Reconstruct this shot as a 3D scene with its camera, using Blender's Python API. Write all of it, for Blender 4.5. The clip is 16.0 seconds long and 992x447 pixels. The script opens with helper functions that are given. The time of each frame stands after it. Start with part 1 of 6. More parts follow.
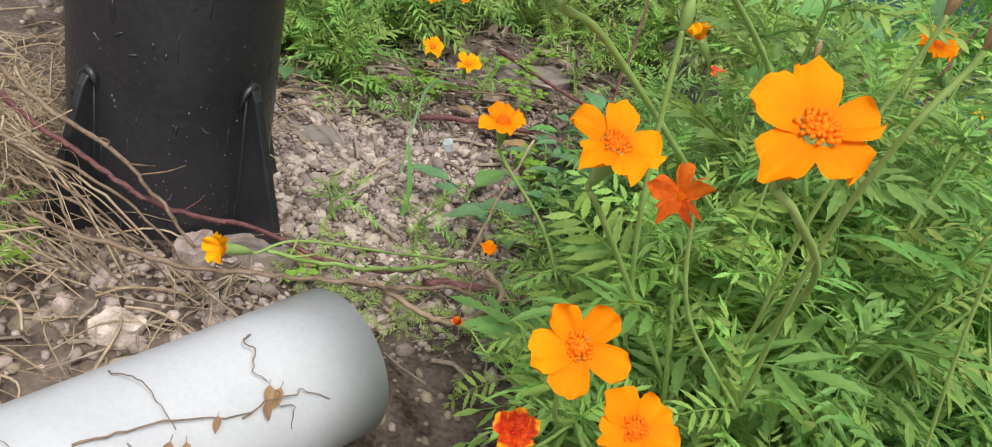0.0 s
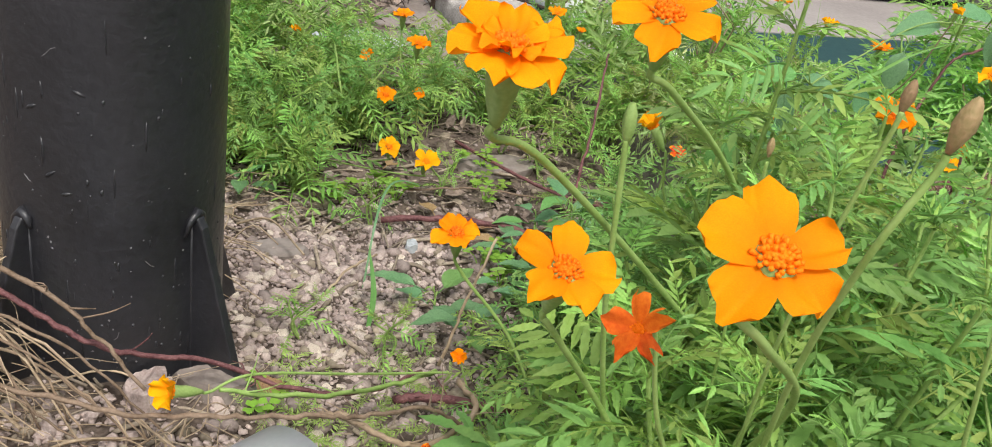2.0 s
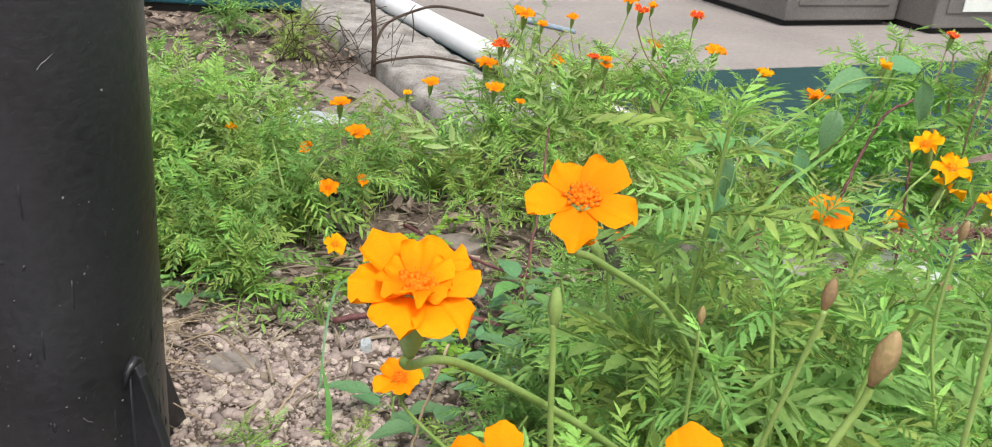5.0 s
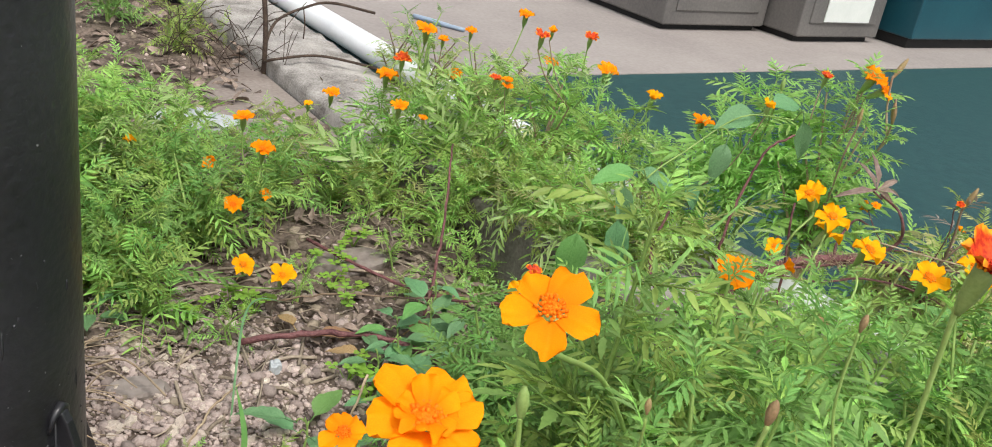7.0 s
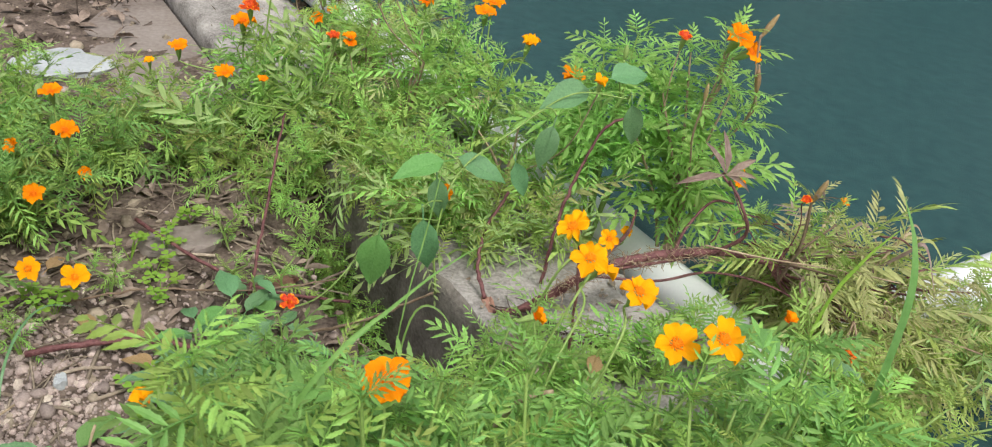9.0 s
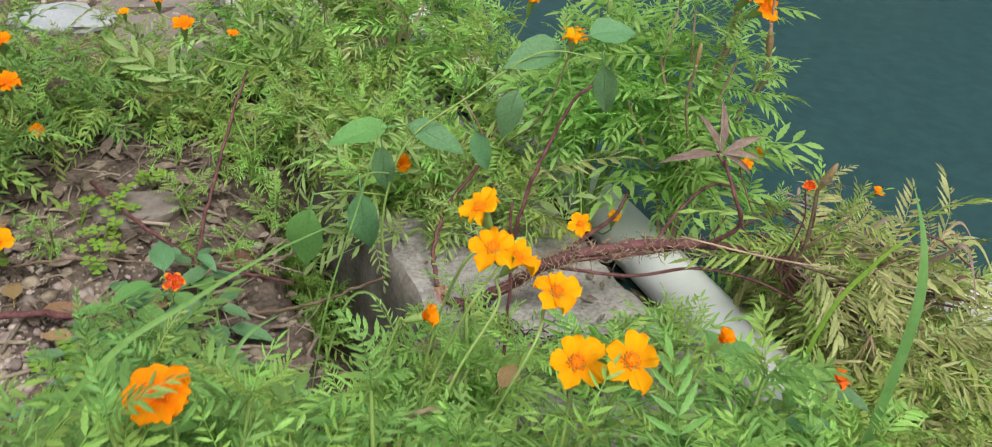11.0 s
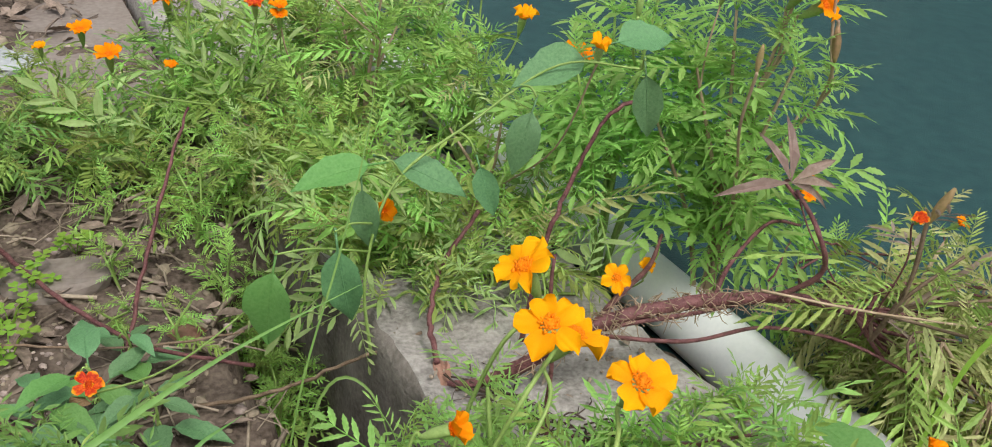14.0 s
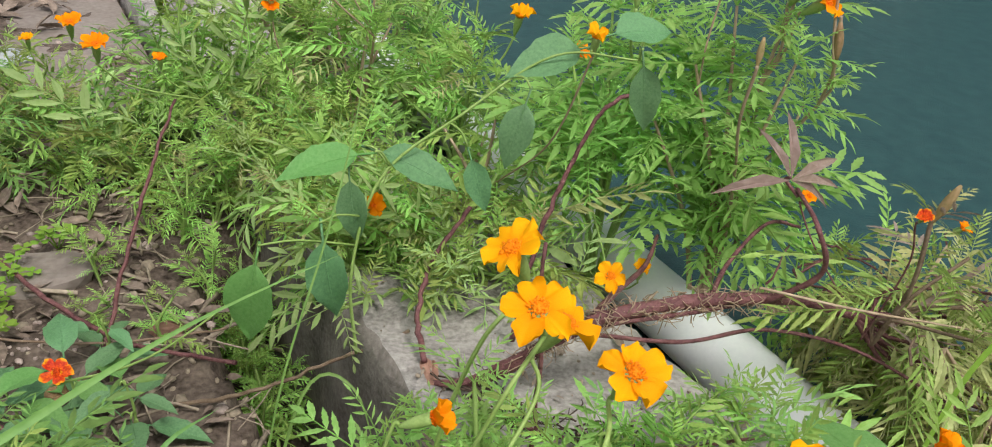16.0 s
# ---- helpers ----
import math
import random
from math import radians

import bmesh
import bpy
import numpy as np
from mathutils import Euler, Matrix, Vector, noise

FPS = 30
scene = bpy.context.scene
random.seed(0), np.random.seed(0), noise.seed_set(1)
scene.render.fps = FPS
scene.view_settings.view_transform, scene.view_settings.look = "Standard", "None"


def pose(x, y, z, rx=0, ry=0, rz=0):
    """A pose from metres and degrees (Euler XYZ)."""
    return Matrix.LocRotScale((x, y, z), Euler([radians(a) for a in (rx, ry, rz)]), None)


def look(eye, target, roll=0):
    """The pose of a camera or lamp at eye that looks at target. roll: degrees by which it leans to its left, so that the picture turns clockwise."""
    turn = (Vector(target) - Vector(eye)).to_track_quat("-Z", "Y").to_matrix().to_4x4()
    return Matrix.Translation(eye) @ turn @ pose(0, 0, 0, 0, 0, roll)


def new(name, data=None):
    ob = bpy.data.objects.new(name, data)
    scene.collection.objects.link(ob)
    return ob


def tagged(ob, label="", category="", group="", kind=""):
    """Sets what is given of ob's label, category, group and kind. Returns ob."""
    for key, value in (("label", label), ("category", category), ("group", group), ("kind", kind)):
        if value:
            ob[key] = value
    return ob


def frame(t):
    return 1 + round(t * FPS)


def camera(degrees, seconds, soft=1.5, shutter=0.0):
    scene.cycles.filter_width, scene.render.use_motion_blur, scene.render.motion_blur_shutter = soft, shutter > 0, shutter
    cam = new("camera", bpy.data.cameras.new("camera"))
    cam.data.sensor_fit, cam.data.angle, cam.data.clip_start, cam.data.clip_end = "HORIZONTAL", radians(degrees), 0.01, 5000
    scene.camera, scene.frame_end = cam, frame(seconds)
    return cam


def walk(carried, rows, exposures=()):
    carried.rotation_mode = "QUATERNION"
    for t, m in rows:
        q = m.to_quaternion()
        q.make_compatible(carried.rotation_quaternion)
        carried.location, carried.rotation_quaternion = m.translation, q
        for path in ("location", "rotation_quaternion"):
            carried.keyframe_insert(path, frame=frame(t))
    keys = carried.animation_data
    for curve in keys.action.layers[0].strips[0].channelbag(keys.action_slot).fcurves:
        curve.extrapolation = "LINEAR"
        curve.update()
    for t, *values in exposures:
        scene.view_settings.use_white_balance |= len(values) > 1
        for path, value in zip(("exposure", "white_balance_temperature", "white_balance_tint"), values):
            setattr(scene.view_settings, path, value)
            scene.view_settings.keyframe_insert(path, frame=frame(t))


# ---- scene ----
cam = camera(56.1, 16.0, soft=1.0, shutter=0.2)
PATH = [
    (0, (0.019, 0.021, 0.521), (0.244, 1.735, -0.485), 14.7),
    (0.5, (0.023, 0.025, 0.531), (0.215, 1.774, -0.421), 13.2),
    (1, (0.031, 0.038, 0.536), (0.216, 1.815, -0.364), 11.2),
    (1.5, (0.03, 0.052, 0.533), (0.231, 1.838, -0.344), 10.1),
    (2, (0.033, 0.058, 0.53), (0.274, 1.848, -0.329), 9.7),
    (2.5, (0.019, 0.059, 0.557), (0.268, 1.858, -0.282), 7.9),
    (3, (0.025, 0.088, 0.599), (0.276, 1.898, -0.214), 4.2),
    (3.5, (0.033, 0.081, 0.582), (0.301, 1.892, -0.224), 4.2),
    (4, (0.038, 0.085, 0.584), (0.313, 1.892, -0.229), 4.4),
    (4.5, (0.038, 0.088, 0.583), (0.318, 1.894, -0.229), 4.8),
    (5, (0.046, 0.094, 0.583), (0.358, 1.906, -0.204), 5.5),
    (5.2, (0.043, 0.094, 0.59), (0.411, 1.915, -0.15), 6.3),
    (7.3, (-0.005, 0.092, 0.647), (0.584, 1.825, -0.159), 9.6),
    (7.5, (0.001, 0.116, 0.651), (0.596, 1.846, -0.157), 9.6),
    (8, (0.027, 0.13, 0.676), (0.616, 1.849, -0.159), 10.5),
    (8.5, (0.19, 0.187, 0.774), (0.749, 1.861, -0.165), 7.2),
    (8.7, (0.229, 0.19, 0.768), (0.761, 1.821, -0.26), 7.6),
    (10.8, (0.429, 0.251, 0.687), (0.72, 1.871, -0.45), 7.5),
    (11, (0.433, 0.277, 0.697), (0.724, 1.903, -0.429), 6.5),
    (11.5, (0.425, 0.338, 0.683), (0.74, 1.974, -0.423), 1.2),
    (12, (0.425, 0.34, 0.667), (0.76, 1.981, -0.426), 3.0),
    (12.5, (0.42, 0.392, 0.615), (0.772, 2.037, -0.467), 5.0),
    (13, (0.433, 0.424, 0.598), (0.798, 2.074, -0.473), 5.6),
    (13.5, (0.43, 0.425, 0.615), (0.808, 2.084, -0.437), 5.7),
    (14, (0.418, 0.432, 0.6), (0.803, 2.1, -0.433), 5.7),
    (14.5, (0.418, 0.44, 0.589), (0.803, 2.116, -0.432), 5.8),
    (15, (0.416, 0.438, 0.583), (0.803, 2.115, -0.435), 5.9),
    (15.5, (0.412, 0.439, 0.581), (0.804, 2.119, -0.43), 6.2),
    (16, (0.425, 0.44, 0.577), (0.819, 2.125, -0.425), 6.7),
]
walk(cam, [(t, look(eye, target, roll)) for t, eye, target, roll in PATH], exposures=((0.0, 0.12), (2.5, 0.30), (5.2, 0.34), (7.3, 0.24), (8.7, 0.18), (10.8, -0.01), (16.0, 0.03)))

# ---- world and light ----
world = bpy.data.worlds.new("overcast_sky")
scene.world = world
world.use_nodes = True
wn = world.node_tree
wn.nodes.clear()
w_out = wn.nodes.new("ShaderNodeOutputWorld")
w_bg = wn.nodes.new("ShaderNodeBackground")
w_sky = wn.nodes.new("ShaderNodeTexSky")
w_sky.sky_type = "NISHITA"
w_sky.sun_disc = False
w_sky.sun_elevation = radians(58)
w_sky.sun_rotation = radians(205)
w_sky.air_density = 1.0
w_sky.dust_density = 4.0
w_hsv = wn.nodes.new("ShaderNodeHueSaturation")
w_hsv.inputs["Saturation"].default_value = 0.28
wn.links.new(w_sky.outputs[0], w_hsv.inputs["Color"])
wn.links.new(w_hsv.outputs[0], w_bg.inputs[0])
w_bg.inputs[1].default_value = 0.135
wn.links.new(w_bg.outputs[0], w_out.inputs[0])

sun_data = bpy.data.lights.new("sun", "SUN")
sun_data.energy = 2.35
sun_data.angle = radians(14)
sun_data.color = (1.0, 0.96, 0.90)
sun = new("sun", sun_data)
sun.matrix_world = pose(0, 0, 6, 32, 0, 25)

# ---- axes of the paved yard: U across the kerb, V along it ----
UX, UY = 0.948, 0.317


def yard(u, v, z=0.0):
    return Vector((u * UX - v * UY, u * UY + v * UX, z))


def to_yard(x, y):
    return x * UX + y * UY, -x * UY + y * UX


YAW = math.degrees(math.atan2(UY, UX))


# ---- materials ----
def material(name, low, high, rough=0.6, scale=40.0, fine=250.0, bump=0.15, metal=0.0, thin=0.0, per=0.0, spec=0.5, detail=6.0, coat=0.0, space="Object", ramp=(0.3, 0.7)):
    """Colour from low to high by two scales of noise, with bump; thin: light let through; per: spread from piece to piece."""
    m = bpy.data.materials.new(name)
    m.use_nodes = True
    t = m.node_tree
    n, l = t.nodes, t.links
    bsdf = n["Principled BSDF"]
    co = n.new("ShaderNodeTexCoord")
    where = co.outputs[space]
    if space == "Object":
        geo = n.new("ShaderNodeNewGeometry")
        where = geo.outputs["Position"] if per == 0.0 else co.outputs["Object"]
    big = n.new("ShaderNodeTexNoise")
    big.inputs["Scale"].default_value = scale
    big.inputs["Detail"].default_value = detail
    small = n.new("ShaderNodeTexNoise")
    small.inputs["Scale"].default_value = fine
    small.inputs["Detail"].default_value = 4.0
    l.new(where, big.inputs["Vector"])
    l.new(where, small.inputs["Vector"])
    mixf = n.new("ShaderNodeMath")
    mixf.operation = "MULTIPLY_ADD"
    l.new(small.outputs["Fac"], mixf.inputs[0])
    mixf.inputs[1].default_value = 0.4
    half = n.new("ShaderNodeMath")
    half.operation = "MULTIPLY"
    l.new(big.outputs["Fac"], half.inputs[0])
    half.inputs[1].default_value = 0.6
    l.new(half.outputs[0], mixf.inputs[2])
    cr = n.new("ShaderNodeValToRGB")
    cr.color_ramp.elements[0].position, cr.color_ramp.elements[1].position = ramp
    cr.color_ramp.elements[0].color = (*low, 1)
    cr.color_ramp.elements[1].color = (*high, 1)
    l.new(mixf.outputs[0], cr.inputs[0])
    colour = cr.outputs[0]
    if per:
        info = n.new("ShaderNodeObjectInfo")
        isl = n.new("ShaderNodeNewGeometry")
        add = n.new("ShaderNodeMath")
        add.operation = "ADD"
        l.new(info.outputs["Random"], add.inputs[0])
        l.new(isl.outputs["Random Per Island"], add.inputs[1])
        rg = n.new("ShaderNodeMapRange")
        l.new(add.outputs[0], rg.inputs[0])
        rg.inputs[1].default_value, rg.inputs[2].default_value = 0.0, 2.0
        rg.inputs[3].default_value, rg.inputs[4].default_value = 1.0 - per, 1.0 + per
        hs = n.new("ShaderNodeHueSaturation")
        l.new(rg.outputs[0], hs.inputs["Value"])
        rh = n.new("ShaderNodeMapRange")
        l.new(info.outputs["Random"], rh.inputs[0])
        rh.inputs[3].default_value, rh.inputs[4].default_value = 0.5 - per * 0.045, 0.5 + per * 0.045
        l.new(rh.outputs[0], hs.inputs["Hue"])
        l.new(colour, hs.inputs["Color"])
        colour = hs.outputs[0]
    l.new(colour, bsdf.inputs["Base Color"])
    bsdf.inputs["Roughness"].default_value = rough
    bsdf.inputs["Metallic"].default_value = metal
    bsdf.inputs["Specular IOR Level"].default_value = spec
    bsdf.inputs["Coat Weight"].default_value = coat
    if bump:
        bp = n.new("ShaderNodeBump")
        bp.inputs["Strength"].default_value = bump
        bp.inputs["Distance"].default_value = 0.004
        l.new(mixf.outputs[0], bp.inputs["Height"])
        l.new(bp.outputs[0], bsdf.inputs["Normal"])
    if thin:
        tr = n.new("ShaderNodeBsdfTranslucent")
        l.new(colour, tr.inputs[0])
        mx = n.new("ShaderNodeMixShader")
        mx.inputs[0].default_value = thin
        l.new(bsdf.outputs[0], mx.inputs[1])
        l.new(tr.outputs[0], mx.inputs[2])
        l.new(mx.outputs[0], n["Material Output"].inputs["Surface"])
    return m


M_LEAF = material("marigold_leaf", (0.260, 0.455, 0.08), (0.425, 0.66, 0.18), rough=0.5, scale=30, fine=300, bump=0.1, thin=0.36, per=0.5, spec=0.35)
M_LEAF_DEEP = material("marigold_leaf_deep", (0.150, 0.315, 0.072), (0.285, 0.50, 0.140), rough=0.5, scale=30, fine=300, bump=0.1, thin=0.34, per=0.35, spec=0.35)
M_LEAF_OLIVE = material("marigold_leaf_olive", (0.235, 0.35, 0.065), (0.46, 0.57, 0.17), rough=0.55, scale=30, fine=300, bump=0.1, thin=0.34, per=0.45, spec=0.3)
M_LEAF_PALE = material("marigold_leaf_pale", (0.34, 0.51, 0.16), (0.53, 0.69, 0.3), rough=0.55, scale=30, fine=300, bump=0.1, thin=0.4, per=0.3, spec=0.3)
M_LEAF_YOUNG = material("young_marigold_leaf", (0.31, 0.55, 0.12), (0.48, 0.73, 0.24), rough=0.5, scale=30, fine=300, bump=0.1, thin=0.5, per=0.35, spec=0.35)
M_DISC_YELLOW = material("yellow_floret", (1.0, 0.27, 0.002), (1.0, 0.38, 0.006), rough=0.6, scale=200, fine=900, bump=0.2, thin=0.2, per=0.08, spec=0.25)
M_LEAF_PURPLE = material("marigold_leaf_purple", (0.23, 0.15, 0.13), (0.48, 0.38, 0.325), rough=0.6, scale=40, fine=300, bump=0.2, thin=0.2, per=0.3, spec=0.3)
M_LEAF_RUST = material("marigold_leaf_rust", (0.35, 0.37, 0.12), (0.62, 0.63, 0.31), rough=0.6, scale=30, fine=300, bump=0.15, thin=0.35, per=0.45, spec=0.3)
M_LEAF_DRY = material("dry_leaf", (0.22, 0.12, 0.05), (0.48, 0.33, 0.19), rough=0.8, scale=40, fine=300, bump=0.3, thin=0.15, per=0.4, spec=0.2)
M_STEM = material("green_stem", (0.2, 0.33, 0.07), (0.36, 0.5, 0.16), rough=0.5, scale=60, fine=500, bump=0.1, spec=0.35)
M_STEM_PINK = material("pinkish_stem", (0.30, 0.20, 0.14), (0.46, 0.36, 0.24), rough=0.55, scale=60, fine=500, bump=0.15, spec=0.35)
M_STRIP = material("dirty_concrete", (0.17, 0.135, 0.115), (0.34, 0.3, 0.27), rough=0.9, scale=7, fine=120, bump=0.4, spec=0.2, detail=10)
M_STEM_RED = material("red_stem", (0.065, 0.020, 0.026), (0.27, 0.125, 0.12), rough=0.52, scale=90, fine=420, bump=0.9, spec=0.25)
M_STEM_BROWN = material("brown_stem", (0.12, 0.08, 0.05), (0.34, 0.25, 0.18), rough=0.75, scale=60, fine=400, bump=0.5, spec=0.2)
M_STRAW = material("dry_straw", (0.25, 0.18, 0.11), (0.58, 0.46, 0.32), rough=0.75, scale=25, fine=200, bump=0.3, per=0.3, spec=0.25)
M_WEED = material("weed_leaf", (0.10, 0.235, 0.10), (0.20, 0.39, 0.175), rough=0.42, scale=25, fine=220, bump=0.35, thin=0.2, per=0.3, spec=0.45)
M_WEED_LIGHT = material("weed_leaf_light", (0.12, 0.30, 0.07), (0.22, 0.42, 0.13), rough=0.45, scale=25, fine=220, bump=0.35, thin=0.25, per=0.3, spec=0.4)
M_CLOVER = material("clover_leaf", (0.20, 0.38, 0.04), (0.32, 0.52, 0.08), rough=0.5, scale=40, fine=300, bump=0.1, thin=0.3, per=0.25, spec=0.35)
M_ORANGE = material("orange_petal", (0.98, 0.26, 0.0015), (1.0, 0.40, 0.004), rough=0.7, scale=60, fine=400, bump=0.15, thin=0.25, per=0.10, spec=0.1)
M_YELLOW = material("yellow_petal", (1.0, 0.40, 0.002), (1.0, 0.53, 0.007), rough=0.7, scale=60, fine=400, bump=0.15, thin=0.25, per=0.10, spec=0.1)
M_RED = material("red_petal", (0.52, 0.03, 0.006), (0.98, 0.15, 0.01), rough=0.55, scale=3.2, fine=9, bump=0.1, thin=0.2, per=0.12, spec=0.25, ramp=(0.44, 0.65))
M_WILTED = material("wilted_petal", (0.80, 0.11, 0.015), (1.0, 0.27, 0.03), rough=0.7, scale=4, fine=12, bump=0.2, thin=0.2, per=0.15, spec=0.1)


def rimmed(m):
    """A yellow rim round the petal's end."""
    n, l = m.node_tree.nodes, m.node_tree.links
    co, sep, wide, wave, far, mix = (n.new(k) for k in ("ShaderNodeTexCoord", "ShaderNodeSeparateXYZ", "ShaderNodeMath", "ShaderNodeTexNoise", "ShaderNodeMapRange", "ShaderNodeMix"))
    l.new(co.outputs["Object"], sep.inputs[0])
    wide.operation = "ABSOLUTE"
    l.new(sep.outputs["X"], wide.inputs[0])
    grow = n.new("ShaderNodeMath")
    grow.operation, grow.inputs[1].default_value = "MULTIPLY", 2.3
    l.new(wide.outputs[0], grow.inputs[0])
    top = n.new("ShaderNodeMath")
    top.operation = "MAXIMUM"
    l.new(grow.outputs[0], top.inputs[0])
    l.new(sep.outputs["Y"], top.inputs[1])
    wave.inputs["Scale"].default_value = 6.0
    l.new(co.outputs["Object"], wave.inputs["Vector"])
    add = n.new("ShaderNodeMath")
    add.operation, add.inputs[1].default_value = "MULTIPLY_ADD", 0.25
    l.new(wave.outputs["Fac"], add.inputs[0])
    l.new(top.outputs[0], add.inputs[2])
    far.inputs[1].default_value, far.inputs[2].default_value = 0.88, 1.02
    l.new(add.outputs[0], far.inputs[0])
    mix.data_type = "RGBA"
    l.new(far.outputs[0], mix.inputs["Factor"])
    target = [k for k in l if k.to_socket.name == "Base Color"][0]
    l.new(target.from_socket, mix.inputs[6])
    mix.inputs[7].default_value = (1.0, 0.42, 0.01, 1)
    l.new(mix.outputs[2], target.to_socket)


def flushed(m, heart):
    """A deeper colour towards the petal's root."""
    n, l = m.node_tree.nodes, m.node_tree.links
    co, sep, wave, add, near, mix = (n.new(k) for k in ("ShaderNodeTexCoord", "ShaderNodeSeparateXYZ", "ShaderNodeTexNoise", "ShaderNodeMath", "ShaderNodeMapRange", "ShaderNodeMix"))
    l.new(co.outputs["Object"], sep.inputs[0])
    wave.inputs["Scale"].default_value = 5.0
    l.new(co.outputs["Object"], wave.inputs["Vector"])
    add.operation, add.inputs[1].default_value = "MULTIPLY_ADD", 0.35
    l.new(wave.outputs["Fac"], add.inputs[0])
    l.new(sep.outputs["Y"], add.inputs[2])
    near.inputs[1].default_value, near.inputs[2].default_value = 0.25, 0.95
    near.inputs[3].default_value, near.inputs[4].default_value = 0.85, 0.0
    l.new(add.outputs[0], near.inputs[0])
    mix.data_type = "RGBA"
    l.new(near.outputs[0], mix.inputs["Factor"])
    target = [k for k in l if k.to_socket.name == "Base Color"][0]
    l.new(target.from_socket, mix.inputs[6])
    mix.inputs[7].default_value = (*heart, 1)
    l.new(mix.outputs[2], target.to_socket)


rimmed(M_RED)
flushed(M_ORANGE, (0.93, 0.19, 0.001))
flushed(M_YELLOW, (1.0, 0.30, 0.002))
M_DISC = material("floret", (0.97, 0.19, 0.002), (1.0, 0.30, 0.004), rough=0.6, scale=200, fine=900, bump=0.2, thin=0.2, per=0.08, spec=0.25)
M_CALYX = material("calyx", (0.18, 0.29, 0.07), (0.33, 0.46, 0.15), rough=0.5, scale=80, fine=500, bump=0.2, per=0.15, spec=0.35)
M_BUD = material("bud_scale", (0.22, 0.18, 0.07), (0.42, 0.27, 0.15), rough=0.6, scale=120, fine=500, bump=0.2, per=0.3, spec=0.3)
M_STONE = material("gravel_stone", (0.30, 0.24, 0.205), (0.68, 0.58, 0.51), rough=0.85, scale=60, fine=500, bump=0.5, per=0.6, spec=0.25)
M_SOIL = material("soil", (0.045, 0.033, 0.026), (0.24, 0.19, 0.155), rough=0.95, scale=30, fine=210, bump=1.0, spec=0.15, detail=12, ramp=(0.36, 0.66))
M_CONCRETE = material("concrete", (0.15, 0.138, 0.125), (0.475, 0.448, 0.418), rough=0.92, scale=16, fine=240, bump=1.0, spec=0.2, detail=12, ramp=(0.34, 0.62))
M_KERB_SIDE = material("shaded_soiled_concrete", (0.10, 0.087, 0.076), (0.32, 0.29, 0.258), rough=0.95, scale=22, fine=200, bump=1.0, spec=0.15, detail=12)
M_APRON = material("apron_concrete", (0.25, 0.222, 0.21), (0.375, 0.342, 0.32), rough=0.85, scale=3, fine=90, bump=0.2, spec=0.25, detail=8)
M_TEAL = material("teal_floor_paint", (0.009, 0.044, 0.049), (0.028, 0.086, 0.085), rough=0.55, scale=45, fine=380, bump=0.6, spec=0.4, detail=9)
M_BLACK = material("black_paint", (0.0105, 0.0107, 0.0132), (0.034, 0.0345, 0.040), rough=0.40, scale=9, fine=160, bump=0.5, spec=0.65, detail=8)
M_PVC = material("white_pvc", (0.50, 0.52, 0.55), (0.62, 0.64, 0.67), rough=0.28, scale=12, fine=300, bump=0.03, spec=0.5)
M_PVC_WORN = material("worn_white_pvc", (0.80, 0.82, 0.85), (0.92, 0.935, 0.95), rough=0.28, scale=14, fine=260, bump=0.02, spec=0.45)
M_STEM_DARK = material("dark_twig", (0.035, 0.025, 0.02), (0.12, 0.085, 0.065), rough=0.8, scale=60, fine=400, bump=0.5, spec=0.2)
M_STEEL = material("grey_steel", (0.13, 0.125, 0.12), (0.24, 0.225, 0.21), rough=0.45, scale=4, fine=120, bump=0.05, metal=0.3, spec=0.5)
M_GAP_HANDLE = material("gap_shade_and_handle", (0.008, 0.008, 0.008), (0.022, 0.021, 0.02), rough=0.7, scale=20, fine=200)
M_TEAL_STEEL = material("teal_steel", (0.007, 0.060, 0.085), (0.014, 0.092, 0.12), rough=0.4, scale=5, fine=150, bump=0.05, spec=0.5)
M_PAPER = material("paper", (0.66, 0.70, 0.66), (0.76, 0.79, 0.75), rough=0.8, scale=20, fine=200, bump=0.05)
M_SLATE = material("slate", (0.34, 0.37, 0.39), (0.56, 0.59, 0.60), rough=0.7, scale=18, fine=200, bump=0.6, spec=0.35)
M_BRICK = material("brick_chip", (0.24, 0.12, 0.085), (0.42, 0.245, 0.18), rough=0.9, scale=40, fine=300, bump=0.5)
M_LITTER = material("litter", (0.10, 0.075, 0.055), (0.40, 0.32, 0.26), rough=0.9, scale=30, fine=200, bump=0.4, per=0.55, spec=0.2)
M_BLUE = material("pale_blue_plastic", (0.22, 0.30, 0.40), (0.34, 0.42, 0.52), rough=0.5, scale=20, fine=200, bump=0.1)
M_SPECK = material("paint_scuff", (0.16, 0.16, 0.165), (0.36, 0.36, 0.36), rough=0.7, scale=200, fine=600)


